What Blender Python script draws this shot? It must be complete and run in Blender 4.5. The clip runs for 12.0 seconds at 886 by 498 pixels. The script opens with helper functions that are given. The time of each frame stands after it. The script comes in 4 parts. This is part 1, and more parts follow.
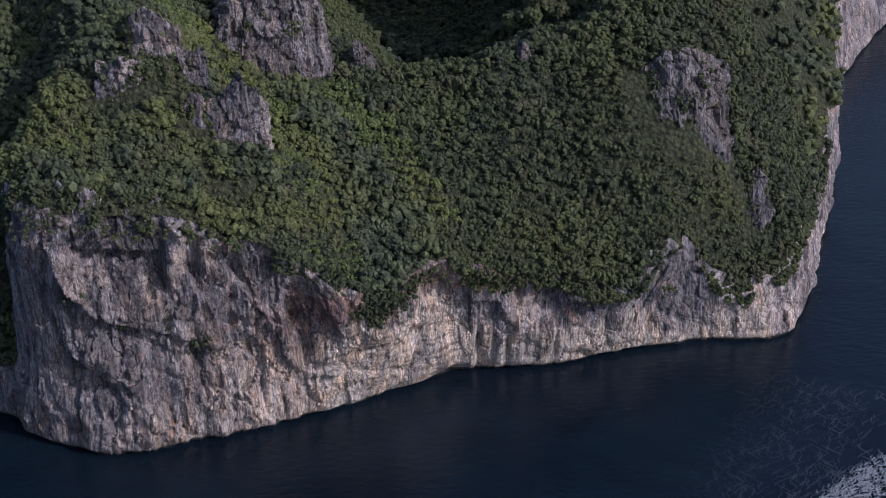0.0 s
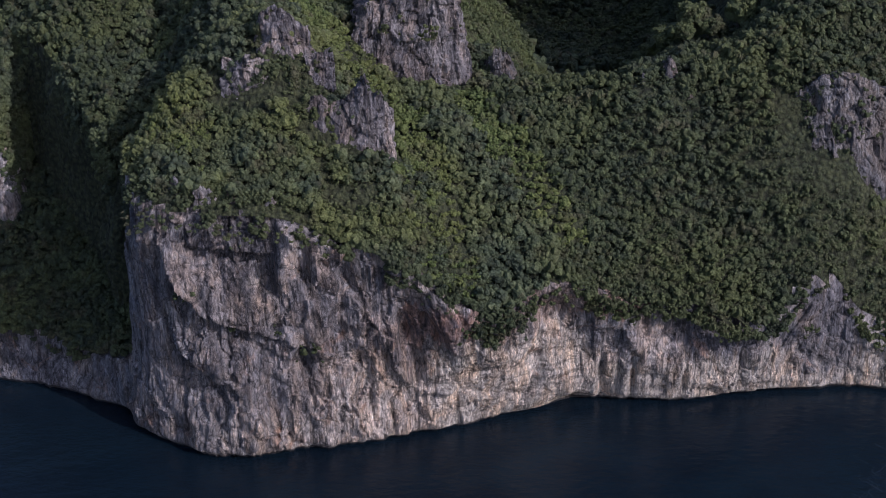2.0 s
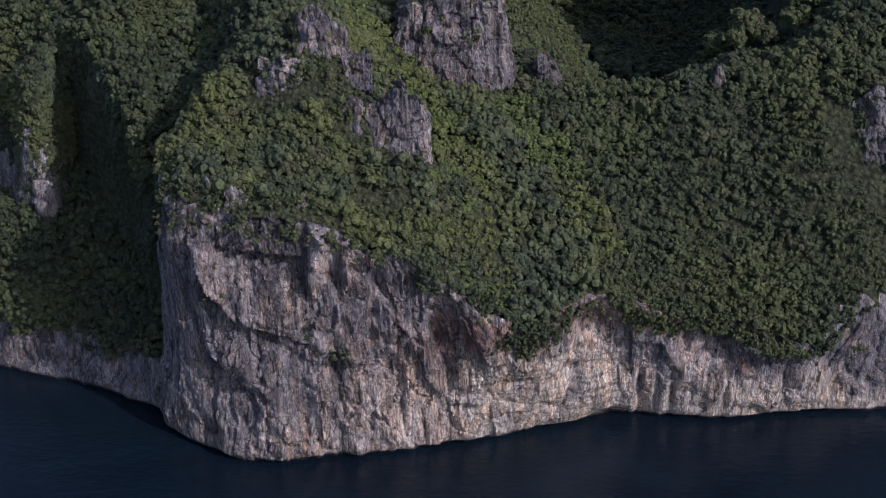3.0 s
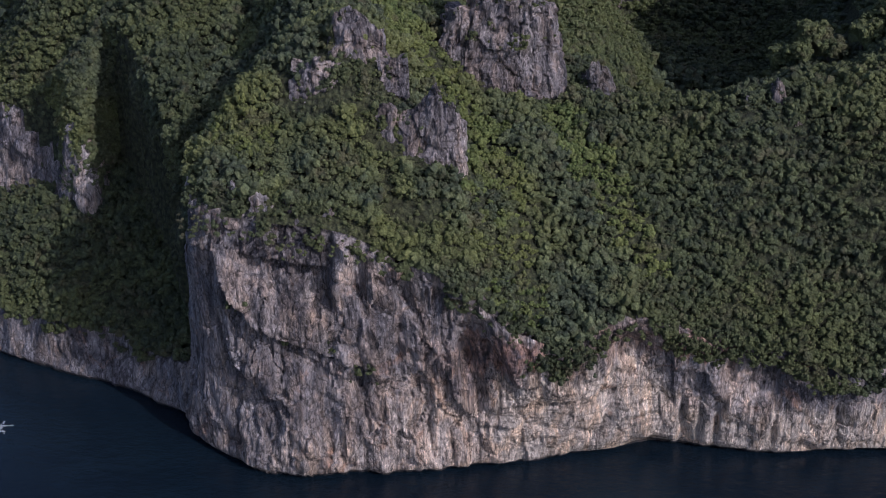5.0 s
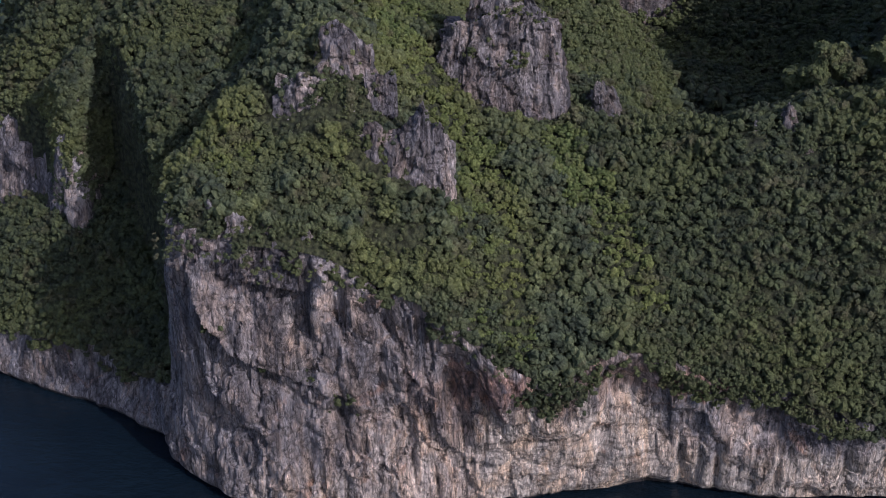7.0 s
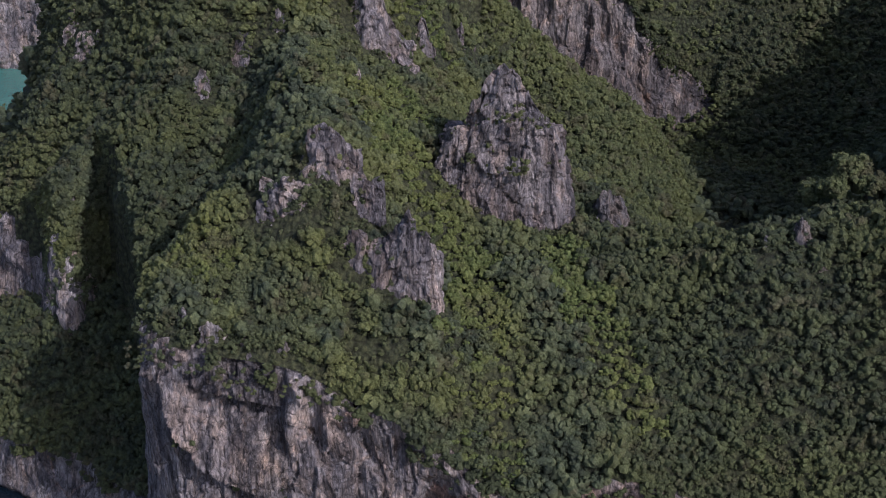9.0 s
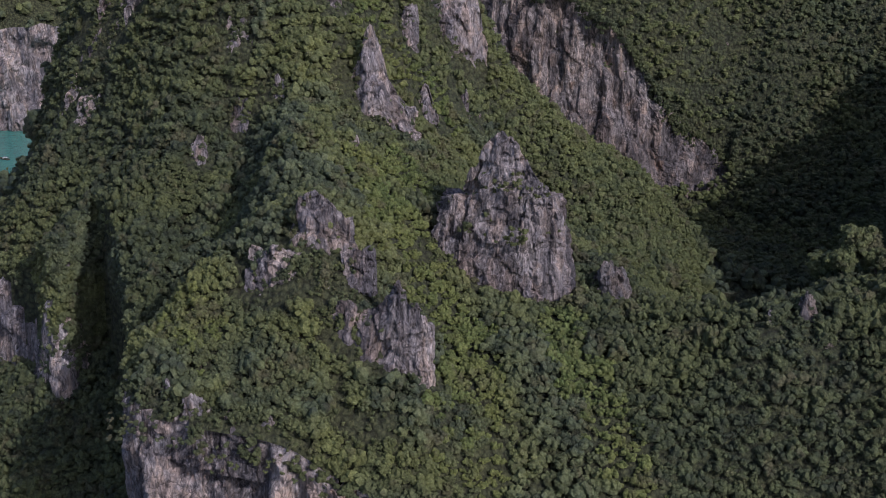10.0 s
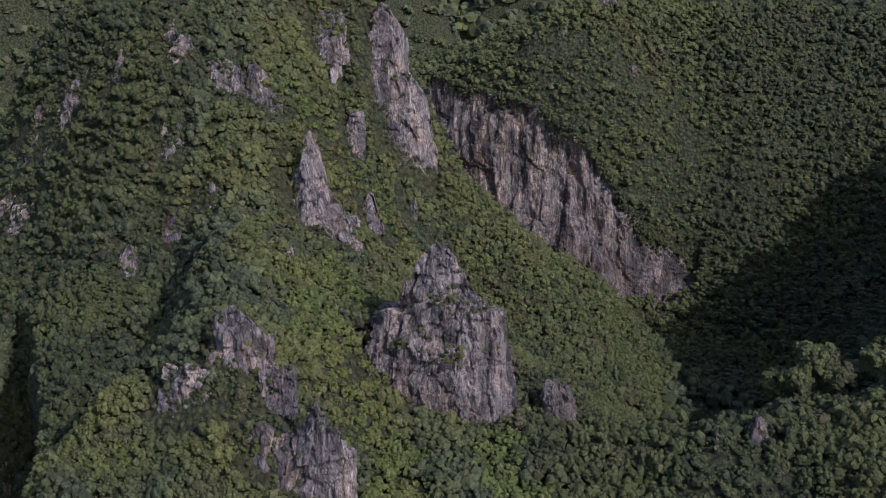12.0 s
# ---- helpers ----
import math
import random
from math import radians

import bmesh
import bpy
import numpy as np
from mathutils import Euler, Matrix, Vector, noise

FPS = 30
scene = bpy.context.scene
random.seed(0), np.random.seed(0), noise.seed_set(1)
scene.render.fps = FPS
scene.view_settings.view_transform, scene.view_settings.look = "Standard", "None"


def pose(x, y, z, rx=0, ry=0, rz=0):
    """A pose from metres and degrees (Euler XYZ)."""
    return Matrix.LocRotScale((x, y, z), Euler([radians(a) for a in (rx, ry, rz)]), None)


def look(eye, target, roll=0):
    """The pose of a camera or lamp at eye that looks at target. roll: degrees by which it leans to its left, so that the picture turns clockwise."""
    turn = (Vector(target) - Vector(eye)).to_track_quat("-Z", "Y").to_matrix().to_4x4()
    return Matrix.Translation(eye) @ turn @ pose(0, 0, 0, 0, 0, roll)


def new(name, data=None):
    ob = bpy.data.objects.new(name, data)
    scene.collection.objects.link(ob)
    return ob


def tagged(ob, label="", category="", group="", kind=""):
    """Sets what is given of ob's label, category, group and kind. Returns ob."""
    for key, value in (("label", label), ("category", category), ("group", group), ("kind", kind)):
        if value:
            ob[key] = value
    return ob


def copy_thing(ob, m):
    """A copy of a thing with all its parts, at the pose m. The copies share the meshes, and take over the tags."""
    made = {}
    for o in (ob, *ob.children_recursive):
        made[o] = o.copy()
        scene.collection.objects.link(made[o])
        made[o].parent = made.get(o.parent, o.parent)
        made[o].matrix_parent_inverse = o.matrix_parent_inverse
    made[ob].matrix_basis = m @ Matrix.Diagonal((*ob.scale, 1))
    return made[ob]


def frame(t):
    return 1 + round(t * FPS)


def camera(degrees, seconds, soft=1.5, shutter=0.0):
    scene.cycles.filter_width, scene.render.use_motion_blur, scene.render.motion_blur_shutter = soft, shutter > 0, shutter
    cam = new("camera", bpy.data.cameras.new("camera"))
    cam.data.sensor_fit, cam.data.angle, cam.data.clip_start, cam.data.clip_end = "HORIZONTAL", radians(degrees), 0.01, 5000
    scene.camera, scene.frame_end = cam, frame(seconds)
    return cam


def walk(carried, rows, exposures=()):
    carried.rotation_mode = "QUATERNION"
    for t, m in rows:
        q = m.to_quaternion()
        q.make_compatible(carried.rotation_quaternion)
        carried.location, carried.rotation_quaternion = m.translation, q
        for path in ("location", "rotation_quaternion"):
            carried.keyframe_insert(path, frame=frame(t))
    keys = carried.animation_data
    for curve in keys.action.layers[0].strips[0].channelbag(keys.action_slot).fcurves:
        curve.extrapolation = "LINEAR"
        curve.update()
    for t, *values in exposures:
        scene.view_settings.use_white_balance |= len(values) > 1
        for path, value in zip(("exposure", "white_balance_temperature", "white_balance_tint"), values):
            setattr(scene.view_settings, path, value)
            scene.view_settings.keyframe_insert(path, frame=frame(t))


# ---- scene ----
cam = camera(36.67, 12.0, soft=1.0)
PATH = [
    (0.0, (80.84, -523.07, 378.08), (138.46, -86.10, 141.98), -0.936),
    (0.5, (89.00, -517.47, 375.87), (130.14, -78.17, 140.66), -1.080),
    (1.0, (96.39, -511.72, 373.95), (120.39, -70.71, 139.57), -1.152),
    (1.5, (103.86, -505.51, 372.50), (110.49, -63.67, 138.55), -1.230),
    (2.0, (111.86, -499.38, 371.00), (100.33, -57.40, 137.50), -1.359),
    (2.5, (119.67, -493.47, 368.73), (92.19, -51.72, 136.15), -1.456),
    (3.0, (127.17, -487.76, 366.06), (89.30, -46.15, 134.66), -1.476),
    (3.2, (129.96, -485.24, 365.31), (88.13, -44.04, 133.82), -1.378),
    (5.0, (153.47, -459.72, 360.27), (77.85, -22.87, 129.10), -1.616),
    (5.5, (159.57, -452.18, 358.71), (77.21, -16.55, 127.53), -1.620),
    (6.0, (165.58, -444.43, 357.19), (78.14, -9.79, 126.01), -1.628),
    (6.5, (171.04, -436.84, 355.77), (79.45, -2.63, 125.38), -1.595),
    (7.0, (176.27, -429.25, 354.03), (80.11, 5.43, 126.42), -1.526),
    (7.2, (178.06, -426.77, 353.10), (80.18, 8.44, 127.24), -1.421),
    (8.8, (195.88, -399.12, 348.09), (77.56, 44.06, 149.11), -1.483),
    (9.0, (198.11, -395.66, 347.47), (76.36, 48.60, 153.02), -1.478),
    (9.5, (203.15, -387.25, 346.10), (74.06, 59.69, 162.85), -1.468),
    (10.0, (208.13, -378.77, 344.78), (73.59, 70.96, 172.60), -1.471),
    (10.5, (211.97, -369.77, 343.67), (73.74, 82.63, 181.75), -1.402),
    (11.0, (216.96, -360.89, 342.31), (78.11, 94.95, 190.87), -1.403),
    (11.5, (221.65, -352.56, 340.58), (82.84, 106.52, 199.24), -1.457),
    (12.0, (225.90, -343.87, 339.36), (88.06, 117.31, 204.05), -1.429),
]
walk(cam, [(t, look(eye, target, roll)) for t, eye, target, roll in PATH], [(0.0, -0.20, 5800, 26), (12.0, -0.08, 6070, 26)])

# ---- daylight: a low sun from the east side, pale tropical sky ----
SUN_FROM = Vector((0.69, -0.45, 0.575)).normalized()
world = bpy.data.worlds.new("sky")
scene.world = world
world.use_nodes = True
wt = world.node_tree
sky = wt.nodes.new("ShaderNodeTexSky")
sky.sky_type = "NISHITA"
sky.sun_disc = False
sky.sun_elevation = math.asin(SUN_FROM.z)
sky.sun_rotation = math.atan2(SUN_FROM.x, SUN_FROM.y)
sky.dust_density = 2.0
wt.nodes["Background"].inputs["Strength"].default_value = 0.122
wt.links.new(sky.outputs[0], wt.nodes["Background"].inputs["Color"])
sun_data = bpy.data.lights.new("sun", "SUN")
sun_data.energy = 2.55
sun_data.angle = radians(0.5)
sun_data.color = (1.0, 0.94, 0.86)
sun = new("sun", sun_data)
sun.matrix_world = look(SUN_FROM * 1000, (0, 0, 0))


# ---- materials ----
def material(name, rough=0.8, metal=0.0):
    m = bpy.data.materials.new(name)
    m.use_nodes = True
    b = m.node_tree.nodes["Principled BSDF"]
    b.inputs["Roughness"].default_value = rough
    b.inputs["Metallic"].default_value = metal
    return m, m.node_tree, b


def noise_node(nt, scale, detail=4.0, rough=0.55, stretch=(1, 1, 1), warp=0.0):
    """Noise over the world's metres; stretch squeezes the pattern axis by axis."""
    geo = nt.nodes.new("ShaderNodeNewGeometry")
    mp = nt.nodes.new("ShaderNodeMapping")
    mp.inputs["Scale"].default_value = stretch
    nt.links.new(geo.outputs["Position"], mp.inputs["Vector"])
    n = nt.nodes.new("ShaderNodeTexNoise")
    n.inputs["Scale"].default_value = scale
    n.inputs["Detail"].default_value = detail
    n.inputs["Roughness"].default_value = rough
    n.inputs["Distortion"].default_value = warp
    nt.links.new(mp.outputs[0], n.inputs["Vector"])
    return n.outputs["Fac"]


def ramp(nt, value, stops):
    r = nt.nodes.new("ShaderNodeValToRGB")
    while len(r.color_ramp.elements) < len(stops):
        r.color_ramp.elements.new(0.5)
    for e, (p, c) in zip(r.color_ramp.elements, stops):
        e.position = p
        e.color = (*c, 1) if len(c) == 3 else c
    nt.links.new(value, r.inputs[0])
    return r.outputs[0]


def mix(nt, fac, a, b, mode="MIX"):
    n = nt.nodes.new("ShaderNodeMix")
    n.data_type, n.blend_type = "RGBA", mode
    for socket, v in ((n.inputs[0], fac), (n.inputs[6], a), (n.inputs[7], b)):
        if isinstance(v, (int, float)):
            socket.default_value = v
        elif isinstance(v, tuple):
            socket.default_value = (*v, 1)
        else:
            nt.links.new(v, socket)
    return n.outputs[2]


def bump(nt, bsdf, height, strength, distance):
    n = nt.nodes.new("ShaderNodeBump")
    n.inputs["Strength"].default_value = strength
    n.inputs["Distance"].default_value = distance
    nt.links.new(height, n.inputs["Height"])
    nt.links.new(n.outputs[0], bsdf.inputs["Normal"])


def grey(v):
    return (v, v, v)


def voronoi_edge(nt, stretch, warp):
    """Distance to the joints of a broken rock mass, joints bent by noise."""
    geo = nt.nodes.new("ShaderNodeNewGeometry")
    n = nt.nodes.new("ShaderNodeTexNoise")
    n.inputs["Scale"].default_value = 0.12
    n.inputs["Detail"].default_value = 5
    nt.links.new(geo.outputs["Position"], n.inputs["Vector"])
    add = nt.nodes.new("ShaderNodeVectorMath")
    add.operation = "MULTIPLY_ADD"
    add.inputs[1].default_value = (warp, warp, warp)
    nt.links.new(n.outputs["Color"], add.inputs[0])
    nt.links.new(geo.outputs["Position"], add.inputs[2])
    mp = nt.nodes.new("ShaderNodeMapping")
    mp.inputs["Scale"].default_value = stretch
    nt.links.new(add.outputs[0], mp.inputs["Vector"])
    v = nt.nodes.new("ShaderNodeTexVoronoi")
    v.feature = "DISTANCE_TO_EDGE"
    v.inputs["Scale"].default_value = 1.0
    nt.links.new(mp.outputs[0], v.inputs["Vector"])
    return v.outputs["Distance"]


def math_node(nt, op, a, b):
    n = nt.nodes.new("ShaderNodeMath")
    n.operation = op
    for k, v in enumerate((a, b)):
        if isinstance(v, (int, float)):
            n.inputs[k].default_value = v
        else:
            nt.links.new(v, n.inputs[k])
    return n.outputs[0]


def smooth_step(nt, value, low, high):
    n = nt.nodes.new("ShaderNodeMapRange")
    n.interpolation_type = "SMOOTHSTEP"
    n.inputs["From Min"].default_value, n.inputs["From Max"].default_value = low, high
    nt.links.new(value, n.inputs["Value"])
    return n.outputs["Result"]


def band(nt, value, low, high, soft):
    """One between low and high, fading to nought over soft metres."""
    up, down = smooth_step(nt, value, low - soft, low + soft), smooth_step(nt, value, high - soft, high + soft)
    return math_node(nt, "SUBTRACT", up, down)


# beds, seeps, stains and dark grey patches of the sea cliff, with shade put into the grey of its west flank and eastern
# recess: x from, to, height from, to, softness, strength, colour
STAINS_AND_SHADE = [
    # shade on the west flank, laid on as grey
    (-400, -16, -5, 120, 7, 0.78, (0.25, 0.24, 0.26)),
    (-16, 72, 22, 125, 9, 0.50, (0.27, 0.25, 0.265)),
    (-10, 56, -5, 20, 9, 0.50, (0.58, 0.50, 0.45)),
    (50, 96, -5, 48, 10, 0.75, (0.68, 0.57, 0.505)),
    (92, 168, -5, 52, 8, 0.85, (0.70, 0.605, 0.53)),
    (168, 330, -5, 26, 8, 0.75, (0.68, 0.59, 0.51)),
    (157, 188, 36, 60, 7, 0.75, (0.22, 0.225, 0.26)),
    # shade inside the eastern recess, laid on as dark grey
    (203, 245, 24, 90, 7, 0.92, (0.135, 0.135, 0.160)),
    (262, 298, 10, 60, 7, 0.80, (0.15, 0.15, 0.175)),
    (82, 112, 54, 74, 4, 0.75, (0.43, 0.225, 0.16)),
    (112, 158, 56, 80, 5, 0.60, (0.27, 0.185, 0.15)),
    (160, 198, 56, 72, 4, 0.80, (0.29, 0.16, 0.115)),
    (70, 92, 40, 72, 5, 0.50, (0.36, 0.235, 0.175)),
    (10, 30, 72, 96, 6, 0.50, (0.50, 0.41, 0.345)),
]


def limestone(name, pale, mid, dark, stain, stain_from, fresh=False):
    """Weathered karst: grey rock, black water streaks, cream fresh faces, rusty stains, jointed and pitted relief."""
    m, nt, b = material(name, 0.93)
    streak = noise_node(nt, 1.0, 7, 0.66, (0.13, 0.13, 0.022), 1.1)
    fine = noise_node(nt, 1.0, 8, 0.70, (0.50, 0.50, 0.055), 0.7)
    rough = noise_node(nt, 1.0, 6, 0.65, (0.7, 0.7, 0.45), 0.6)
    grit = noise_node(nt, 1.0, 6, 0.68, (1.3, 1.3, 0.16), 0.5)
    broad = noise_node(nt, 0.030, 5, 0.62, (1, 1, 0.8), 0.5)
    rust = noise_node(nt, 1.0, 5, 0.62, (0.075, 0.075, 0.055), 0.8)
    joint = voronoi_edge(nt, (0.17, 0.17, 0.05), 14.0)
    patch = broad
    if fresh:
        # the bounds of the stains and shade tones wander
        geo = nt.nodes.new("ShaderNodeNewGeometry")
        xyz = nt.nodes.new("ShaderNodeSeparateXYZ")
        nt.links.new(geo.outputs["Position"], xyz.inputs[0])
        along = math_node(nt, "ADD", xyz.outputs["X"], math_node(nt, "MULTIPLY", math_node(nt, "SUBTRACT", noise_node(nt, 0.075, 5, 0.62, (1, 1, 0.45)), 0.5), 46.0))
        high = math_node(nt, "ADD", xyz.outputs["Z"], math_node(nt, "MULTIPLY", math_node(nt, "SUBTRACT", noise_node(nt, 0.09, 5, 0.66, (1.6, 1.6, 0.4), 0.4), 0.5), 42.0))
    col = mix(nt, ramp(nt, patch, [(0.42, grey(0)), (0.52, grey(0.55)), (0.64, grey(1))]), mid, pale)
    if fresh:
        for x0, x1, z0, z1, soft, strength, colour in STAINS_AND_SHADE:
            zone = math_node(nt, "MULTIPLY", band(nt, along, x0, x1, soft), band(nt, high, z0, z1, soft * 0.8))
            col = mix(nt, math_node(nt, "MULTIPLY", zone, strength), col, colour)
        tide = math_node(nt, "ADD", xyz.outputs["Z"], math_node(nt, "MULTIPLY", noise_node(nt, 0.3, 4, 0.6), 3.0))
        beds = noise_node(nt, 1.0, 5, 0.6, (0.035, 0.035, 0.42), 0.8)
        bedded = math_node(nt, "MULTIPLY", math_node(nt, "MULTIPLY", band(nt, along, 88, 165, 10), band(nt, high, -5, 44, 8)), 0.8)
        col = mix(nt, bedded, col, mix(nt, 1.0, col, ramp(nt, beds, [(0.40, grey(0.50)), (0.47, grey(0.95)), (0.60, grey(1.12))]), "MULTIPLY"))
    fade = None
    if fresh:
        # the pale lower beds of the eastern half carry fewer black streaks
        fade = math_node(nt, "SUBTRACT", 1.0, math_node(nt, "MULTIPLY", math_node(nt, "MULTIPLY", band(nt, along, 60, 340, 16), band(nt, high, -9, 46, 9)), 0.7))
    wet = ramp(nt, streak, [(0.36, grey(0.9)), (0.47, grey(0.25)), (0.54, grey(0))])
    if fade:
        wet = math_node(nt, "MULTIPLY", wet, fade)
    col = mix(nt, wet, col, dark)
    gash = noise_node(nt, 1.0, 5, 0.6, (0.055, 0.055, 0.013), 1.4)
    deep = ramp(nt, gash, [(0.34, grey(0.85)), (0.43, grey(0.35)), (0.48, grey(0))])
    col = mix(nt, math_node(nt, "MULTIPLY", deep, fade) if fade else deep, col, dark)
    col = mix(nt, ramp(nt, rust, [(stain_from, grey(0)), (stain_from + 0.10, grey(0.7))]), col, stain)
    sway = ramp(nt, noise_node(nt, 0.042, 5, 0.62, (1, 1, 0.7), 0.6), [(0.38, grey(0.42)), (0.56, grey(1.0))])
    col = mix(nt, sway, col, ramp(nt, fine, [(0.37, grey(0.28)), (0.45, grey(0.84)), (0.55, grey(1.14)), (0.65, grey(1.75))]), "MULTIPLY")
    col = mix(nt, 0.4, col, ramp(nt, rough, [(0.34, grey(0.45)), (0.50, grey(1.0)), (0.66, grey(1.45))]), "MULTIPLY")
    col = mix(nt, 0.75, col, ramp(nt, joint, [(0.0, grey(0.22)), (0.06, grey(1))]), "MULTIPLY")
    crack = voronoi_edge(nt, (0.42, 0.42, 0.16), 9.0)
    col = mix(nt, 0.22, col, ramp(nt, crack, [(0.0, grey(0.25)), (0.10, grey(1.05))]), "MULTIPLY")
    col = mix(nt, math_node(nt, "MULTIPLY", sway, 0.85), col, ramp(nt, grit, [(0.37, grey(0.30)), (0.45, grey(0.90)), (0.56, grey(1.12)), (0.65, grey(1.7))]), "MULTIPLY")
    if fresh:
        col = mix(nt, smooth_step(nt, tide, 2.2, 3.6), (0.045, 0.042, 0.045), col)
    # warm, freshly broken flutes beside bluish-grey weathered ones
    tone = noise_node(nt, 1.0, 6, 0.68, (0.11, 0.11, 0.035), 0.9)
    col = mix(nt, 0.9, col, ramp(nt, tone, [(0.38, (0.84, 0.90, 0.93)), (0.49, (0.98, 1.0, 0.98)), (0.60, (1.22, 1.10, 0.93))]), "MULTIPLY")
    nt.links.new(col, b.inputs["Base Color"])
    h = math_node(nt, "ADD", math_node(nt, "MULTIPLY", fine, 1.5), math_node(nt, "MULTIPLY", grit, 0.8))
    h = math_node(nt, "ADD", h, math_node(nt, "MULTIPLY", rough, 0.9))
    bump(nt, b, math_node(nt, "ADD", h, math_node(nt, "MINIMUM", math_node(nt, "MULTIPLY", joint, 2.0), 0.4)), 0.9, 1.6)
    return m


def foliage(name, dark, mid, light, accent):
    m, nt, b = material(name, 0.7)
    b.inputs["Specular IOR Level"].default_value = 0.25
    tree = noise_node(nt, 0.16, 1, 0.5)
    area = noise_node(nt, 0.022, 3, 0.6)
    dry = noise_node(nt, 0.075, 3, 0.6, (1, 1, 1), 0.6)
    leaf = nt.nodes.new("ShaderNodeNewGeometry").outputs["Random Per Island"]
    col = ramp(nt, tree, [(0.32, dark), (0.5, mid), (0.68, light)])
    col = mix(nt, ramp(nt, area, [(0.44, grey(0)), (0.64, grey(0.9))]), col, accent)
    col = mix(nt, ramp(nt, dry, [(0.55, grey(0)), (0.68, grey(0.7))]), col, (0.090, 0.086, 0.050))
    col = mix(nt, 0.5, col, ramp(nt, leaf, [(0.0, grey(0.55)), (1.0, grey(1.45))]), "MULTIPLY")
    spray = noise_node(nt, 1.1, 5, 0.7)
    col = mix(nt, 0.75, col, ramp(nt, spray, [(0.36, grey(0.55)), (0.5, grey(1.0)), (0.64, grey(1.5))]), "MULTIPLY")
    nt.links.new(col, b.inputs["Base Color"])
    bump(nt, b, spray, 0.9, 1.0)
    return m


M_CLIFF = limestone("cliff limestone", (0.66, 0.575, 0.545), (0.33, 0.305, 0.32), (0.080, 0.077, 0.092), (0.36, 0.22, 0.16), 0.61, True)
M_CRAG = limestone("grey crag limestone", (0.44, 0.40, 0.40), (0.235, 0.215, 0.23), (0.068, 0.065, 0.077), (0.26, 0.18, 0.13), 0.64)
M_WALL = limestone("weathered brown limestone", (0.40, 0.355, 0.34), (0.215, 0.19, 0.19), (0.048, 0.045, 0.052), (0.24, 0.15, 0.10), 0.60)
# darkened limestone copy: grazing shade on the eastern faces put into the colour
M_ROCK_SHADE = limestone("shade-toned limestone", (0.27, 0.255, 0.26), (0.155, 0.148, 0.158), (0.045, 0.044, 0.052), (0.17, 0.12, 0.09), 0.64)
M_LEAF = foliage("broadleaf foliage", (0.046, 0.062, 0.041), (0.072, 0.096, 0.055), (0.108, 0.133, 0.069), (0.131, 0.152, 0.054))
# darker copy of the leaf green; shade of dim slopes put into its colour
M_LEAF_SHADE = foliage("shade-toned green foliage", (0.036, 0.049, 0.031), (0.057, 0.076, 0.039), (0.083, 0.104, 0.048), (0.089, 0.108, 0.043))
# bright green of the tall trees; elsewhere sun and haze painted into the colour
M_BROAD = foliage("sun-toned bright broadleaf foliage", (0.066, 0.087, 0.040), (0.090, 0.113, 0.048), (0.114, 0.134, 0.056), (0.110, 0.131, 0.048))
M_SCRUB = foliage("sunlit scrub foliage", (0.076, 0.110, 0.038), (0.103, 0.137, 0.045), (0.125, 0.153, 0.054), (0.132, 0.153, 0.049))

m, nt, b = material("forest floor", 0.95)
under = noise_node(nt, 0.42, 7, 0.72, (1, 1, 0.7), 0.6)
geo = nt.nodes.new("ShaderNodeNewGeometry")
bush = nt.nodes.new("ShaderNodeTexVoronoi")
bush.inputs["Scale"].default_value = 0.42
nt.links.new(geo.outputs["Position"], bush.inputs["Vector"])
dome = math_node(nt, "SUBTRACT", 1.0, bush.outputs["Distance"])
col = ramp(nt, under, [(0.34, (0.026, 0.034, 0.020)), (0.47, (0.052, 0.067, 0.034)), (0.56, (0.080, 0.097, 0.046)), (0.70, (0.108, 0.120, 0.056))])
col = mix(nt, ramp(nt, noise_node(nt, 0.022, 3, 0.6), [(0.44, grey(0)), (0.66, grey(0.35))]), col, (0.10, 0.105, 0.04))
# shade between the bush domes painted in: dark borders, lighter tops
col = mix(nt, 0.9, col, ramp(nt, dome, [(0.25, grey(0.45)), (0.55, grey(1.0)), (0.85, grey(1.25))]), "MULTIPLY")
nt.links.new(col, b.inputs["Base Color"])
bump(nt, b, math_node(nt, "ADD", math_node(nt, "MULTIPLY", dome, 0.5), math_node(nt, "MULTIPLY", under, 0.7)), 1.0, 5.0)
M_FLOOR = m

m, nt, b = material("bark", 0.9)
nt.links.new(ramp(nt, noise_node(nt, 2.0, 4, 0.6, (1, 1, 0.2)), [(0.3, (0.06, 0.05, 0.04)), (0.7, (0.16, 0.14, 0.12))]), b.inputs["Base Color"])
M_BARK = m


def sea_material(name, deep, shallow):
    m, nt, b = material(name, 0.12)
    nt.links.new(ramp(nt, noise_node(nt, 0.011, 6, 0.62, (1, 1.5, 1), 0.8), [(0.35, deep), (0.7, shallow)]), b.inputs["Base Color"])
    b.inputs["IOR"].default_value = 1.33
    swell = noise_node(nt, 0.16, 5, 0.6, (1, 1.6, 1))
    bump(nt, b, swell, 0.55, 0.9)
    return m


M_SEA = sea_material("sea water", (0.0036, 0.0092, 0.0165), (0.0072, 0.017, 0.0265))
M_LAGOON = sea_material("lagoon water", (0.05, 0.20, 0.17), (0.08, 0.28, 0.22))

# ---- noise over arrays ----
def lattice(ix, iy, iz):
    h = (ix * 374761393 + iy * 668265263 + iz * 2147483647 * 3 + 1013904223) & 0xFFFFFFFF
    h = ((h ^ (h >> 13)) * 1274126177) & 0xFFFFFFFF
    h = ((h ^ (h >> 16)) * 2246822519) & 0xFFFFFFFF
    return ((h ^ (h >> 15)) & 0xFFFFFF) / float(0xFFFFFF)


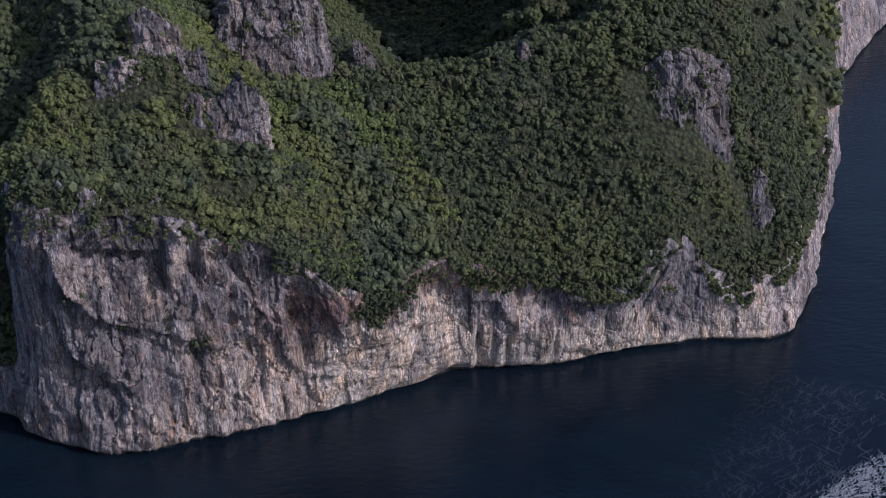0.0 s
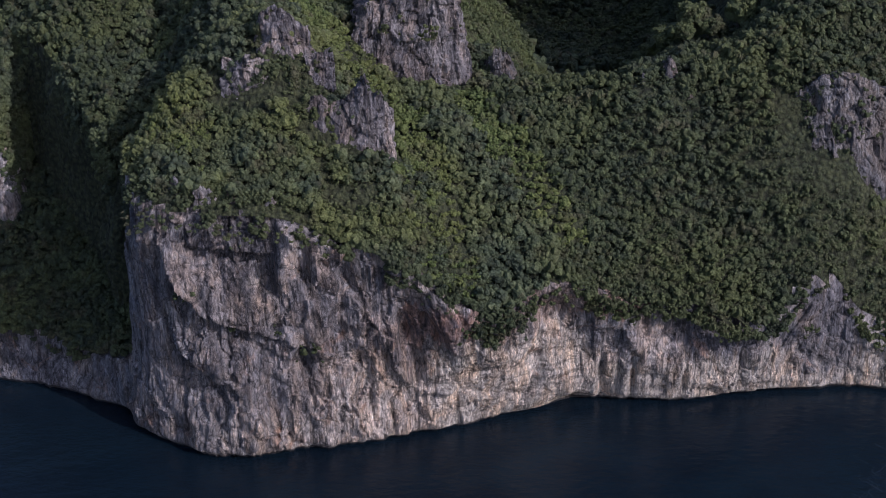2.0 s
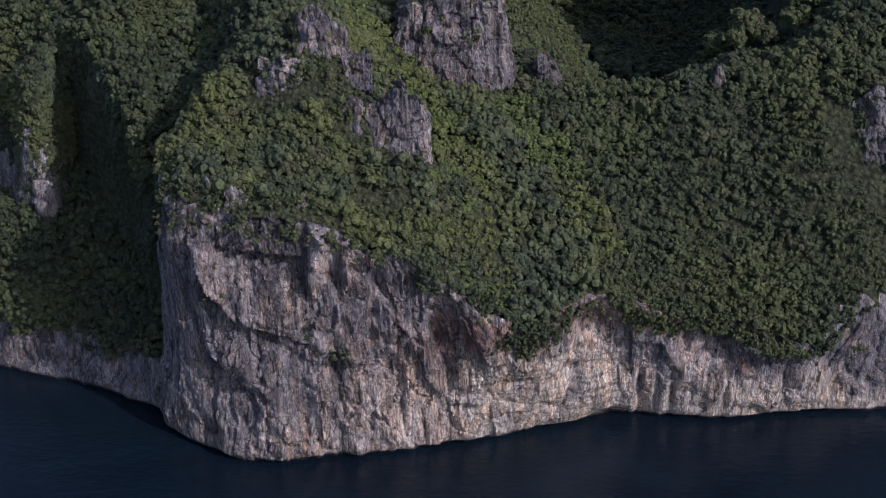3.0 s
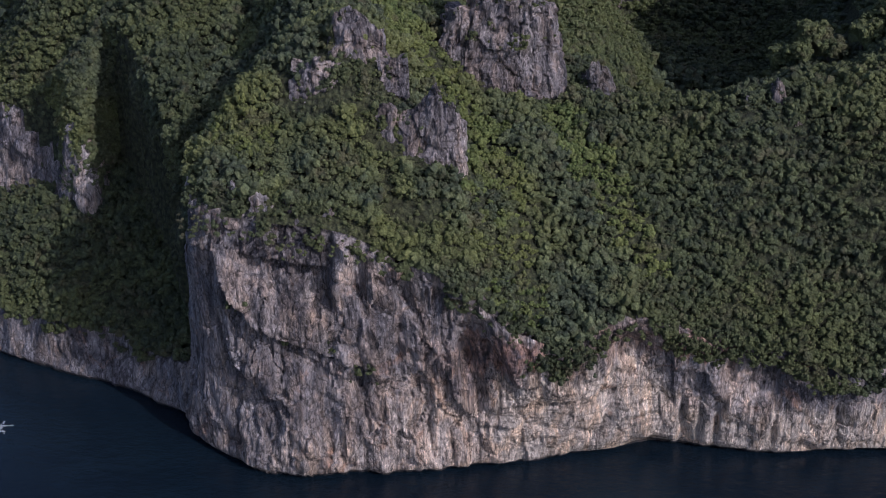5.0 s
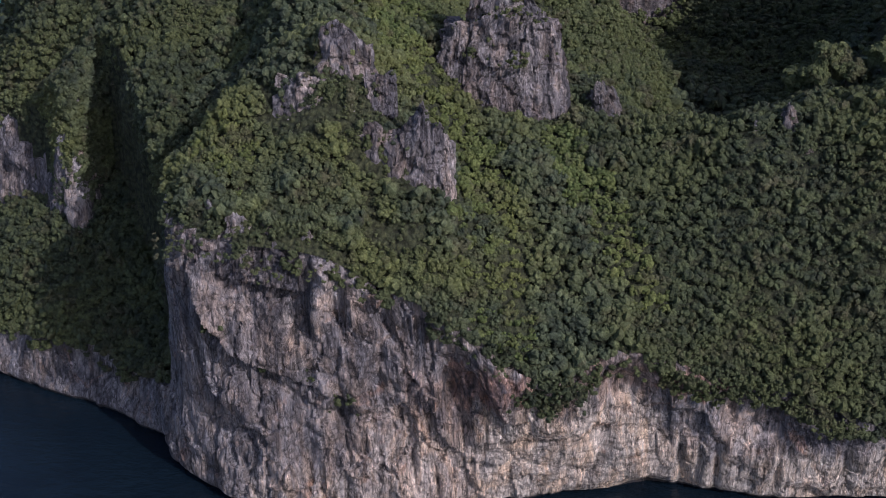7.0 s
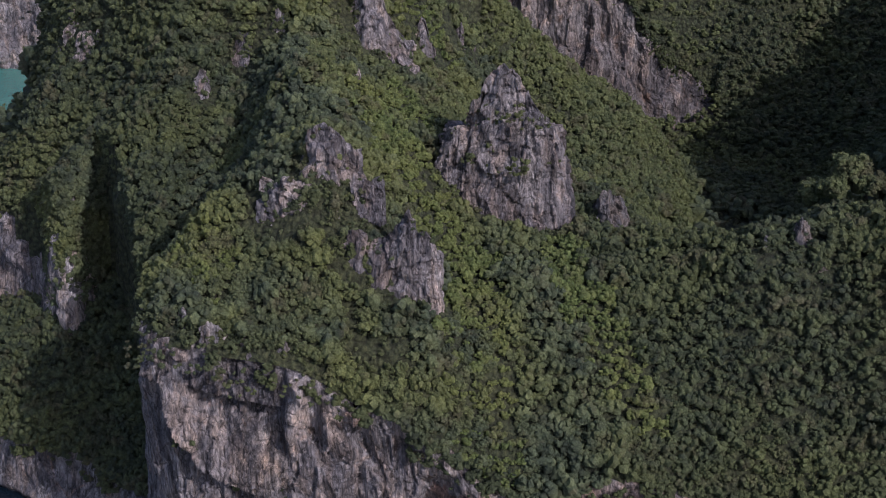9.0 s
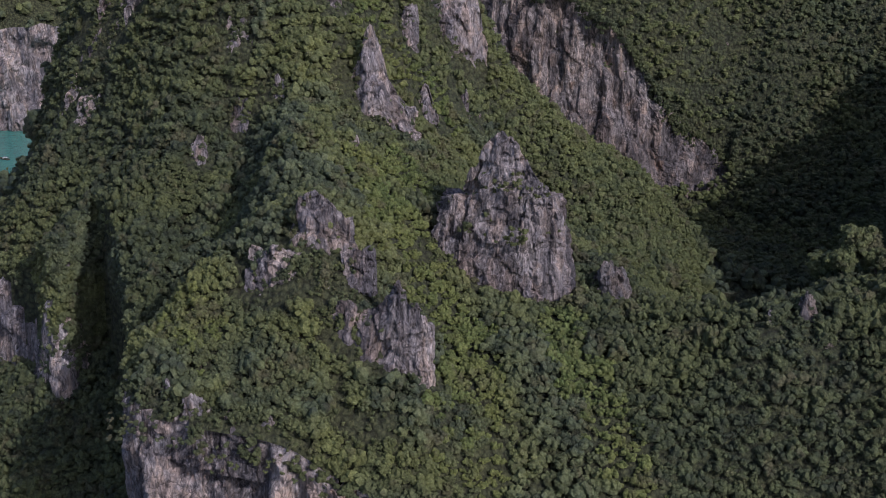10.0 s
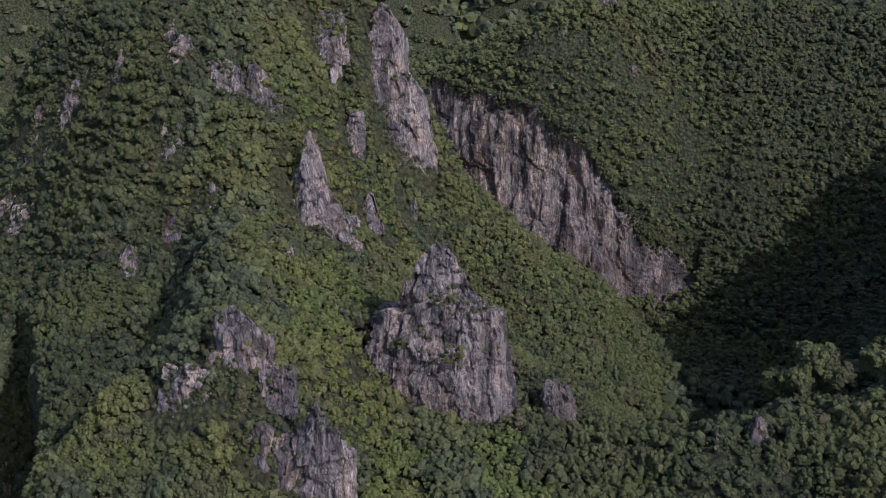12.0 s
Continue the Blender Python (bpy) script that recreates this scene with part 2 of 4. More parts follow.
def value_noise(x, y, z):
    """Smooth noise from 0 to 1 over arrays of places."""
    x, y, z = np.broadcast_arrays(*(np.asarray(v, float) for v in (x, y, z)))
    x0, y0, z0 = np.floor(x).astype(np.int64), np.floor(y).astype(np.int64), np.floor(z).astype(np.int64)
    fx, fy, fz = x - x0, y - y0, z - z0
    fx, fy, fz = (f * f * (3 - 2 * f) for f in (fx, fy, fz))
    total = 0.0
    for dx in (0, 1):
        for dy in (0, 1):
            for dz in (0, 1):
                w = (fx if dx else 1 - fx) * (fy if dy else 1 - fy) * (fz if dz else 1 - fz)
                total = total + w * lattice(x0 + dx, y0 + dy, z0 + dz)
    return total


def fractal(x, y, z, octaves=4, gain=0.5):
    total, amp, norm = 0.0, 1.0, 0.0
    for k in range(octaves):
        total = total + amp * (value_noise(x * 2 ** k + 17 * k, y * 2 ** k - 9 * k, z * 2 ** k + 5 * k) - 0.5)
        norm += amp
        amp *= gain
    return total / norm * 2


def blocks(x, y, z, seed):
    """Steps from 0 to 1 that change from block to block of a broken rock."""
    return lattice(np.floor(x).astype(np.int64) + seed, np.floor(y).astype(np.int64), np.floor(z).astype(np.int64) - seed)


def facets(x, y, z, seed, steep):
    """Relief of large tilted planes that meet in sharp edges: the joint blocks of a limestone mass, in cells of size one."""
    ix, iy, iz = (np.floor(c).astype(np.int64) for c in (x, y, z))
    best = np.full(x.shape, 9.0)
    out = np.zeros(x.shape)
    for dx in (-1, 0, 1):
        for dy in (-1, 0, 1):
            for dz in (-1, 0, 1):
                a, b, c = ix + dx, iy + dy, iz + dz
                px = x - a - 0.15 - 0.7 * lattice(a + seed, b, c)
                py = y - b - 0.15 - 0.7 * lattice(a, b + seed, c)
                pz = z - c - 0.15 - 0.7 * lattice(a, b, c + seed)
                d = px * px + py * py + pz * pz
                near = d < best
                tilt = steep * ((lattice(a + 7, b, c + seed) - 0.5) * (px + py) * 2 + (lattice(a, b + 9, c - seed) - 0.5) * pz * 2) + 0.5 * lattice(a - 5, b, c + seed)
                out = np.where(near, tilt, out)
                best = np.where(near, d, best)
    return out


def fluted(x, y, z, rugged=1.0):
    """Outward relief of a karst face in metres: broken slabs and ribs, runnels that run down it, ledges and pits."""
    wx = 7.0 * fractal(x / 26, y / 26, z / 34 + 3, 3)
    wz = 9.0 * fractal(x / 22 + 8, y / 22, z / 30, 3)
    sx, sy, sz = x + wx, y + wx * 0.6, z + wz
    lean = 0.05 * z
    rib = 1 - np.abs(fractal((sx + lean) / 10, sy / 10, sz / 42, 3)) * 2.2
    small = 1 - np.abs(fractal((sx + lean) / 3.0 + 40, sy / 3.0, sz / 11, 3)) * 2.4
    spike = 1 - np.abs(fractal((x - 0.5 * lean) / 1.7, y / 1.7 + 20, z / 5.5, 2)) * 2.4
    pit = fractal(x / 2.4, y / 2.4 + 70, z / 3.0, 3)
    ledge = fractal(x / 24, y / 24, z / 7 + 31, 2)
    slab = blocks(sx / 7.5, sy / 7.5, sz / 30, 3)
    chip = blocks(sx / 2.8 + 2 * pit, sy / 2.8, sz / 14, 11)
    plane = facets(sx / 8, sy / 8, sz / 15 + 0.2 * sx / 8, 5, 0.8)
    return 1.2 * rib + rugged * (1.3 * small + 0.7 * spike + 0.7 * pit) + 1.0 * ledge + 1.0 * slab + 0.6 * chip + 3.0 * plane - 1.9


def jointed(u, z, wide, high, seed):
    """Relief of slabs between upright joints, from about 0 to 1: u runs along the face; deep dark gaps lie at the joints."""
    c = u / wide + 1.3 * fractal(u / (2.6 * wide), z / (0.9 * high), seed + 0.5, 3)
    ci = np.floor(c).astype(np.int64)
    f = c - ci
    row = z / high + 3.0 * lattice(ci, ci * 0 + seed, ci * 0 + 1) + 0.3 * fractal(u / wide, z / high, seed + 4.5, 2)
    ri = np.floor(row).astype(np.int64)
    g = row - ri
    step = lattice(ci, ri, ci * 0 + seed)
    tilt = lattice(ci + 5, ri, ci * 0 + seed) - 0.5
    gap = np.exp(-(np.minimum(f, 1 - f) / 0.10) ** 2) * np.maximum(0, 1.7 * lattice(ci + (f > 0.5), ri, ci * 0 + seed) - 0.5)
    return step + 0.9 * tilt * (f - 0.5) + 0.25 * (g - 0.5) - 0.55 * gap - 0.3 * np.exp(-(np.minimum(g, 1 - g) / 0.07) ** 2)


def mesh_of(name, verts, faces, mat, smooth=False):
    """A mesh from arrays: verts (n, 3), faces (m, 3 or 4)."""
    me = bpy.data.meshes.new(name)
    verts, faces = np.asarray(verts, np.float32), np.asarray(faces, np.int32)
    k = faces.shape[1]
    me.vertices.add(len(verts))
    me.vertices.foreach_set("co", verts.ravel())
    me.loops.add(faces.size)
    me.loops.foreach_set("vertex_index", faces.ravel())
    me.polygons.add(len(faces))
    me.polygons.foreach_set("loop_start", np.arange(0, faces.size, k, dtype=np.int32))
    me.polygons.foreach_set("use_smooth", np.full(len(faces), smooth))
    me.update(calc_edges=True)
    me.materials.append(mat)
    return me


def sheet_faces(nu, nv, closed=False):
    """Quads of a grid of nu columns by nv rows, index = column * nv + row."""
    cols = np.arange(nu if closed else nu - 1)
    rows = np.arange(nv - 1)
    a = (cols[:, None] * nv + rows[None, :]).ravel()
    b = (((cols + 1) % nu)[:, None] * nv + rows[None, :]).ravel()
    return np.stack([a, b, b + 1, a + 1], 1)


# ---- the lie of the land: heights of the ground at summits, saddles, slopes and the cliff's brink ----
EDGE_SPOTS = [
    (-44, 24, 124), (-38, 16, 126), (-22, 12, 131), (-5, 10, 131), (15, 9, 127), (36, 6, 121),
    (54, 6, 111), (70, 6, 107), (79, 6, 102), (90, 8, 93), (100, 9, 83), (112, 10, 77), (123, 11, 68), (133, 13, 69), (142, 16, 75), (151, 20, 77), (162, 24, 71),
    (172, 28, 66), (190, 33, 61), (207, 37, 62), (217, 41, 67), (226, 43, 65), (236, 42, 57), (252, 46, 54), (274, 50, 58), (292, 54, 44), (310, 56, 40), (332, 58, 42), (352, 76, 52), (386, 130, 48), (428, 215, 60), (466, 316, 70),
]
LOW_SPOTS = [
    (-58, 44, 26), (-66, 50, 26), (-80, 58, 24), (-101, 65, 24), (-134, 73, 24), (-159, 82, 22), (-179, 91, 24), (-262, 142, 34), (-220, 118, 30), (-230, 178, 52), (-345, 240, 26), (-316, 410, 16),
    (-70, 72, 40), (-88, 84, 44), (-104, 88, 46), (-120, 98, 58), (-128, 104, 61), (-156, 94, 38), (-176, 104, 44), (-92, 104, 56), (-106, 122, 72), (-98, 124, 72), (-118, 107, 62), (-150, 126, 66), (-178, 138, 62), (-200, 148, 58),
]
WEST_SLOPE_SPOTS = [
    (-63, 79, 132), (-55, 77, 132), (-46, 74, 118), (-37, 71, 122), (-34, 88, 136), (-44, 90, 134), (-68, 91, 136), (-62, 88, 141), (-76, 104, 144), (-75, 112, 150), (-90, 124, 151), (-83, 129, 156), (-106, 144, 157), (-122, 156, 155), (-134, 131, 138), (-152, 149, 124),
    (-112, 162, 166), (-145, 201, 184), (-171, 166, 140), (-90, 118, 149), (-127, 173, 168), (-180, 157, 120), (-204, 168, 110), (-232, 194, 92), (-345, 300, 60),
    (-99, 211, 245), (-172, 196, 164), (-200, 220, 140), (-260, 290, 90), (-316, 430, 30),
    (-100, 310, 284), (-200, 300, 190), (-140, 420, 170), (-250, 400, 120),
]
BACK_RANGE_SPOTS = [
    (40, 438, 98), (75, 432, 82), (110, 434, 75), (138, 446, 73), (11, 495, 224), (30, 500, 233), (45, 505, 242), (8, 448, 124), (40, 472, 204), (75, 466, 180), (105, 468, 156), (135, 476, 128), (10, 478, 210),
    (-13, 562, 219), (46, 562, 242), (-48, 562, 212), (-90, 575, 200),
    (-200, 520, 120), (-60, 700, 160), (120, 760, 190), (300, 760, 180), (480, 620, 120), (540, 475, 62), (585, 535, 60), (670, 620, 60), (-290, 570, 14),
    (40, 470, 190), (110, 475, 170), (-4, 468, 173), (71, 446, 109), (175, 508, 178), (228, 504, 141), (188, 474, 112),
    (146, 471, 114), (320, 470, 135), (-30, 520, 218), (330, 600, 225), (60, 600, 248), (150, 590, 255), (250, 650, 250),
    (420, 480, 170),
]
HEADLAND_SPOTS = [
    (22, 51, 172), (44, 57, 169), (54, 29, 138), (64, 28, 135), (72, 29, 133), (40, 30, 143), (0, 60, 170), (60, 60, 140), (140, 63, 114),
    (84, 39, 126), (-42, 32, 134), (-34, 30, 139), (-29, 42, 146), (-26, 50, 152), (-20, 60, 161), (-11, 70, 168),
]
MAIN_RIDGE_SPOTS = [
    (-165, 258, 262), (-192, 272, 228), (-172, 300, 236), (-143, 262, 280), (-92, 275, 290), (-47, 275, 292), (-12, 292, 278), (54, 52, 156), (6, 41, 151), (28, 43, 159),
    (26, 70, 186), (70, 115, 145), (95, 125, 138), (80, 140, 150), (60, 135, 158), (-1, 204, 204), (-74, 155, 184),
    (-14, 112, 183), (-15, 137, 194), (-40, 108, 144), (-35, 124, 156), (-42, 145, 170), (-56, 168, 186), (30, 113, 174), (105, 76, 130), (44, 93, 169), (-23, 172, 200), (3, 166, 187),
    (19, 226, 183), (0, 420, 130), (31, 262, 175), (13, 335, 210), (-34, 221, 247), (-61, 193, 232), (-14, 271, 245), (-14, 290, 284), (-4, 294, 274), (-30, 285, 292), (8, 296, 256), (15, 294, 238), (24, 292, 222), (31, 290, 204), (33, 283, 186), (20, 270, 198), (8, 270, 220), (26, 262, 184),
    (-11, 244, 233), (0, 90, 175), (-60, 400, 220),
]
# includes an unseen crest behind, its heights made up to shade the valley
EAST_HILL_SPOTS = [
    (237, 188, 110), (264, 160, 166), (262, 212, 114), (228, 232, 98), (328, 292, 234), (338, 331, 224), (347, 350, 236), (355, 368, 240), (366, 390, 252), (382, 419, 262), (292, 68, 98),
    (265, 90, 140), (300, 95, 120), (330, 110, 110), (194, 93, 144), (218, 152, 142), (192, 150, 116), (160, 152, 114), (244, 148, 146), (155, 121, 135), (243, 77, 118),
    (220, 111, 147), (162, 83, 125), (222, 60, 87), (359, 193, 120), (369, 170, 106), (302, 150, 196), (340, 240, 240),
    (378, 330, 238), (396, 395, 275), (408, 440, 280), (400, 180, 95), (430, 290, 130), (172, 182, 94), (450, 380, 150),
]
VALLEY_SPOTS = [
    (126, 170, 129), (98, 424, 69), (60, 345, 150), (34, 345, 168), (90, 260, 115), (100, 200, 128), (53, 411, 92), (119, 259, 105),
    (90, 345, 130), (116, 330, 120), (112, 390, 74), (130, 414, 68), (150, 380, 72), (145, 320, 82), (180, 240, 66), (220, 330, 68), (260, 420, 95),
]
SPOTS = np.array(EDGE_SPOTS + HEADLAND_SPOTS + MAIN_RIDGE_SPOTS + EAST_HILL_SPOTS + WEST_SLOPE_SPOTS + VALLEY_SPOTS + BACK_RANGE_SPOTS, float)


def plate(spots, stiff=0.002):
    """A thin plate bent smoothly over the spot heights."""
    n = len(spots)
    d = np.hypot(spots[:, None, 0] - spots[None, :, 0], spots[:, None, 1] - spots[None, :, 1]) / 100
    k = np.where(d > 0, d * d * np.log(d + 1e-12), 0) + stiff * np.eye(n)
    q = np.c_[np.ones(n), spots[:, :2] / 100]
    return np.linalg.solve(np.block([[k, q], [q.T, np.zeros((3, 3))]]), np.r_[spots[:, 2], 0, 0, 0])


PLATE = plate(SPOTS)
LOW_SPOTS = np.array(LOW_SPOTS, float)
LOW_PLATE = plate(LOW_SPOTS)

# the wall round the cove: foot x, y, z, brink x, y, z; below it lies the low ground
COVE_WALL = [
    (-338, 282, 40, -340, 296, 66), (-230, 178, 50, -232, 192, 92), (-202, 150, 58, -204, 165, 110), (-178, 142, 60, -180, 155, 120), (-150, 130, 64, -152, 147, 124),
    (-136, 120, 60, -138, 133, 134), (-127, 116, 58, -131, 129, 138), (-124, 136, 66, -127, 144, 146), (-121, 148, 74, -122, 154, 154), (-108, 134, 68, -106, 141, 156), (-95, 116, 60, -93, 122, 151),
    (-85, 102, 50, -82, 108, 144), (-74, 86, 44, -70, 90, 134), (-68, 72, 40, -64, 77, 130), (-58, 64, 46, -56, 73, 126), (-48, 62, 60, -46, 72, 116), (-42, 60, 64, -37, 68, 122),
    (-41, 53, 60, -33, 55, 147), (-43, 45, 44, -37, 44, 142), (-44, 38, 22, -39, 36, 135), (-44, 29, 0, -38.5, 27, 126),
]


def inside(x, y, loop):
    x, y = np.asarray(x, float), np.asarray(y, float)
    r = np.zeros(x.shape, bool)
    for (x0, y0), (x1, y1) in zip(loop, np.roll(loop, -1, 0)):
        if y0 != y1:
            r ^= ((y0 > y) != (y1 > y)) & (x < (x1 - x0) * (y - y0) / (y1 - y0) + x0)
    return r


LOW_LOOP = np.array([(0.35 * r[0] + 0.65 * r[3], 0.35 * r[1] + 0.65 * r[4]) for r in COVE_WALL] + [(-48, 18), (-60, -20), (-600, -20), (-600, 330)])


def bent(spots, weights, x, y):
    z = weights[-3] + weights[-2] * x / 100 + weights[-1] * y / 100
    for (a, b, _), w in zip(spots, weights):
        d2 = ((x - a) ** 2 + (y - b) ** 2) / 1e4 + 1e-12
        z = z + w * d2 * np.log(d2) / 2
    return z


def ground_height(x, y, rough=True):
    x, y = np.asarray(x, float), np.asarray(y, float)
    z = np.where(inside(x, y, LOW_LOOP), bent(LOW_SPOTS, LOW_PLATE, x, y), bent(SPOTS, PLATE, x, y))
    if rough:
        z = z + 3.0 * fractal(x / 22, y / 22, 3.3, 3) - 1.0 + 5.0 * np.clip((y - 105) / 50, 0, 1) * fractal(x / 27, y / 27, 6.1, 3)
    return z


# the wall behind the valley: foot x, y, z, brink x, y, z
BACK_WALL = [
    (-30, 472, 168, -26, 482, 214), (10, 454, 126, 10, 470, 206), (40, 444, 98, 40, 464, 200), (75, 438, 80, 78, 458, 178),
    (98, 440, 74, 96, 460, 152), (118, 446, 72, 113, 463, 128), (138, 456, 74, 136, 468, 106), (150, 464, 80, 150, 474, 96),
]

# the coast: foot of the cliff (x, y) and its brink (x, y)
COAST = [
    (-250, 780, -240, 780), (-292, 560, -284, 560), (-320, 400, -312, 400), (-345, 290, -336, 292),
    (-330, 208, -322, 218), (-262, 128, -258, 142), (-182, 84, -180, 91), (-161, 75, -159, 82), (-136, 65.5, -134, 73),
    (-103, 57, -101, 65), (-78, 46, -75, 53), (-62, 40, -60, 46), (-53, 32, -43, 36), (-48, 23, -38, 24), (-37, 13, -34.5, 14), (-22, 5, -23, 5),
    (0, 0, -3, 4), (20, 2, 16, 3), (58, 9, 58, 2), (80, 14, 80, 3), (100, 18.5, 101, 6), (129, 30.5, 130, 13), (150, 38, 150, 22), (168, 42, 166, 27),
    (206, 40.5, 206, 34), (230, 44, 232, 34), (252, 49, 252, 41), (284, 51, 284, 53), (319, 48, 320, 52), (338, 49, 338, 57), (360, 79, 357, 84), (394, 140, 390, 142),
    (436, 220, 431, 222), (474, 319, 468, 320), (506, 380, 498, 384),
    (561, 460, 550, 468), (602, 510, 592, 520), (690, 590, 682, 600),
]
foot = np.array([c[:2] for c in COAST], float)
brink = np.array([c[2:] for c in COAST], float)


def resample(points, step):
    """Points along a smooth curve through the given ones, about step metres apart, by the length of the first two columns."""
    p = np.asarray(points, float)
    seg = np.hypot(*np.diff(p[:, :2], axis=0).T)
    t = np.r_[0, np.cumsum(seg)]
    n = int(t[-1] / step) + 1
    u = np.linspace(0, t[-1], n)
    k = np.clip(np.searchsorted(t, u, "right") - 1, 0, len(p) - 2)
    f = ((u - t[k]) / (t[k + 1] - t[k]))[:, None]
    tan = np.gradient(p, t, axis=0)
    h = (t[k + 1] - t[k])[:, None]
    f2, f3 = f * f, f ** 3
    return (2 * f3 - 3 * f2 + 1) * p[k] + (f3 - 2 * f2 + f) * h * tan[k] + (3 * f2 - 2 * f3) * p[k + 1] + (f3 - f2) * h * tan[k + 1]


def outward(line):
    """Level normals to the right of a line's way, smoothed."""
    d = np.gradient(line[:, :2], axis=0)
    n = np.stack([d[:, 1], -d[:, 0]], 1)
    for _ in range(3):
        n = (n + np.roll(n, 1, 0) + np.roll(n, -1, 0)) / 3
    return n / (np.linalg.norm(n, axis=1, keepdims=True) + 1e-9)


# hollows in the sea cliff: x, height, half width, half height, depth
HOLLOWS = [
    (24, 66, 4, 5, 6), (81, 62, 5, 15, 9), (86, 42, 3, 10, 5), (175, 8, 4, 7, 5), (21, 26, 4, 14, 5), (38, 104, 3.5, 16, 6), (128, 34, 18, 3, 2.5),
    (228, 50, 11, 17, 15), (262, 30, 8, 15, 4), (2, 96, 3, 16, 3), (56, 84, 4, 14, 3), (146, 46, 14, 3, 2), (190, 48, 3, 16, 4), (100, 22, 12, 3, 2), (-24, 60, 3, 30, 2),
    (150, 60, 9, 9, 6), (172, 18, 1.8, 14, 5), (180, 15, 1.5, 12, 4), (187, 14, 1.4, 11, 4), (158, 3, 8, 4, 5), (204, 40, 9, 11, 6), (240, 22, 2, 14, 4), (212, 16, 1.6, 12, 3.5), (112, 56, 7, 5, 3), (36, 38, 3, 20, 4), (50, 66, 3, 22, 3), (64, 30, 2, 18, 3)]
# an overhanging crest that falls across the headland's face: x, height
CREST = [(-24, 116), (-19, 100), (-13, 85), (0, 72), (13, 68), (28, 61), (38, 55), (49, 48)]


def cliff_sheet(name, line, step_up, mat, notch=True, inland=7.0, relief=1.0, columns=0.0):
    """A rock face between a foot line and a brink line: rows of (x, y, z at the foot, x, y, z at the brink)."""
    nu = len(line)
    top = float(np.max(line[:, 5] - line[:, 2]))
    nv = int(top / step_up) + 2
    v = np.linspace(0, 1, nv)[None, :]
    n = outward(line)
    lo, hi = line[:, :3], line[:, 3:]
    pos = lo[:, None, :] * (1 - v[..., None]) + hi[:, None, :] * v[..., None]
    x, y, z = pos[..., 0], pos[..., 1], pos[..., 2]
    big = facets(x / 26, y / 26, z / 40 + x / 60, 2, 0.8)
    for axis in (0, 1, 0, 1):
        e = np.pad(big, [(1, 1) if k == axis else (0, 0) for k in (0, 1)], mode="edge")
        big = (np.take(e, range(big.shape[axis]), axis) + big + np.take(e, range(2, big.shape[axis] + 2), axis)) / 3
    u = np.r_[0, np.cumsum(np.hypot(*np.diff(line[:, :2], axis=0).T))][:, None] + 0 * v
    out = relief * (0.7 * fluted(x, y, z, 0.35) - 2.0 + 2.7 * jointed(u, z, 9.0, 30.0, 3) + 1.2 * jointed(u, z, 3.4, 11.0, 8) + 7.0 * fractal(x / 30, y / 30, z / 38, 3) + 7.5 * (big - 0.25))
    out = out + columns * (0.6 - np.abs(fractal(x / 11, y / 40, z / 70, 3)) * 2.0)
    out = out * np.clip(1.2 - 0.45 * v ** 6, 0, 1)
    if notch:
        out = out * (1 - 0.45 * np.clip((x - 85) / 40, 0, 1) - 0.45 * np.clip((-12 - x) / 14, 0, 1) * np.clip((118 - z) / 15, 0, 1)) * (1 - 0.5 * np.exp(-(z / 7.0) ** 2))
        out = out + 1.6 * np.clip((x - 85) / 30, 0, 1) * fractal(x / 45, y / 45, z / 6, 3)
        out = out - 2.6 * np.exp(-(z / 2.0) ** 2)
        for hx, hz, wx, wz, deep in HOLLOWS:
            out = out - deep * np.exp(-((x - hx) / wx) ** 2 - ((z - hz) / wz) ** 2)
        above = z - np.interp(x, [c[0] for c in CREST], [c[1] for c in CREST]) + 2.5 * fractal(x / 7, y / 7, z / 9, 2)
        span = np.clip((x + 26) / 8, 0, 1) * np.clip((56 - x) / 10, 0, 1)
        out = out + span * (4.2 / (1 + np.exp(-above / 0.8)) * np.exp(-np.clip(above, 0, 99) / 16) - 1.6 * np.exp(-(np.minimum(above + 3, 0) / 14) ** 2) * (above < 0))
    pos[..., :2] += n[:, None, :] * out[..., None]
    # the brink rolls over inland
    rows = []
    for k, back in enumerate((1.5, 3.5, inland)):
        r = pos[:, -1].copy()
        r[:, :2] = pos[:, -1, :2] - n * back
        r[:, 2] = ground_height(r[:, 0], r[:, 1]) - 0.2 - 0.5 * k if inland > 0 else hi[:, 2] - 0.4 * back
        rows.append(r)
    pos = np.concatenate([pos, np.stack(rows, 1)], 1)
    return new(name, mesh_of(name, pos.reshape(-1, 3), sheet_faces(nu, pos.shape[1]), mat))


both = resample(np.c_[foot, brink], 0.95)
shown = (both[:, 0] > -190) & (both[:, 0] < 400) & (both[:, 1] < 150)
both = both[shown | (np.arange(len(both)) % 4 == 0)]
brink_z = ground_height(both[:, 2], both[:, 3]) - 1.5 + 4.5 * fractal(both[:, 2] / 8, both[:, 3] / 8, 7.7, 3)
coast_line = np.c_[both[:, :2], np.full(len(both), -1.5), both[:, 2:], brink_z]
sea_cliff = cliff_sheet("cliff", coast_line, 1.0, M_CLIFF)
tagged(sea_cliff, "pale grey and cream limestone sea cliff with dark streaks", "cliff", kind="structure")

# the ground inside the brink
INSIDE = np.concatenate([both[::3, 2:], [[690, 800], [-240, 800]]])


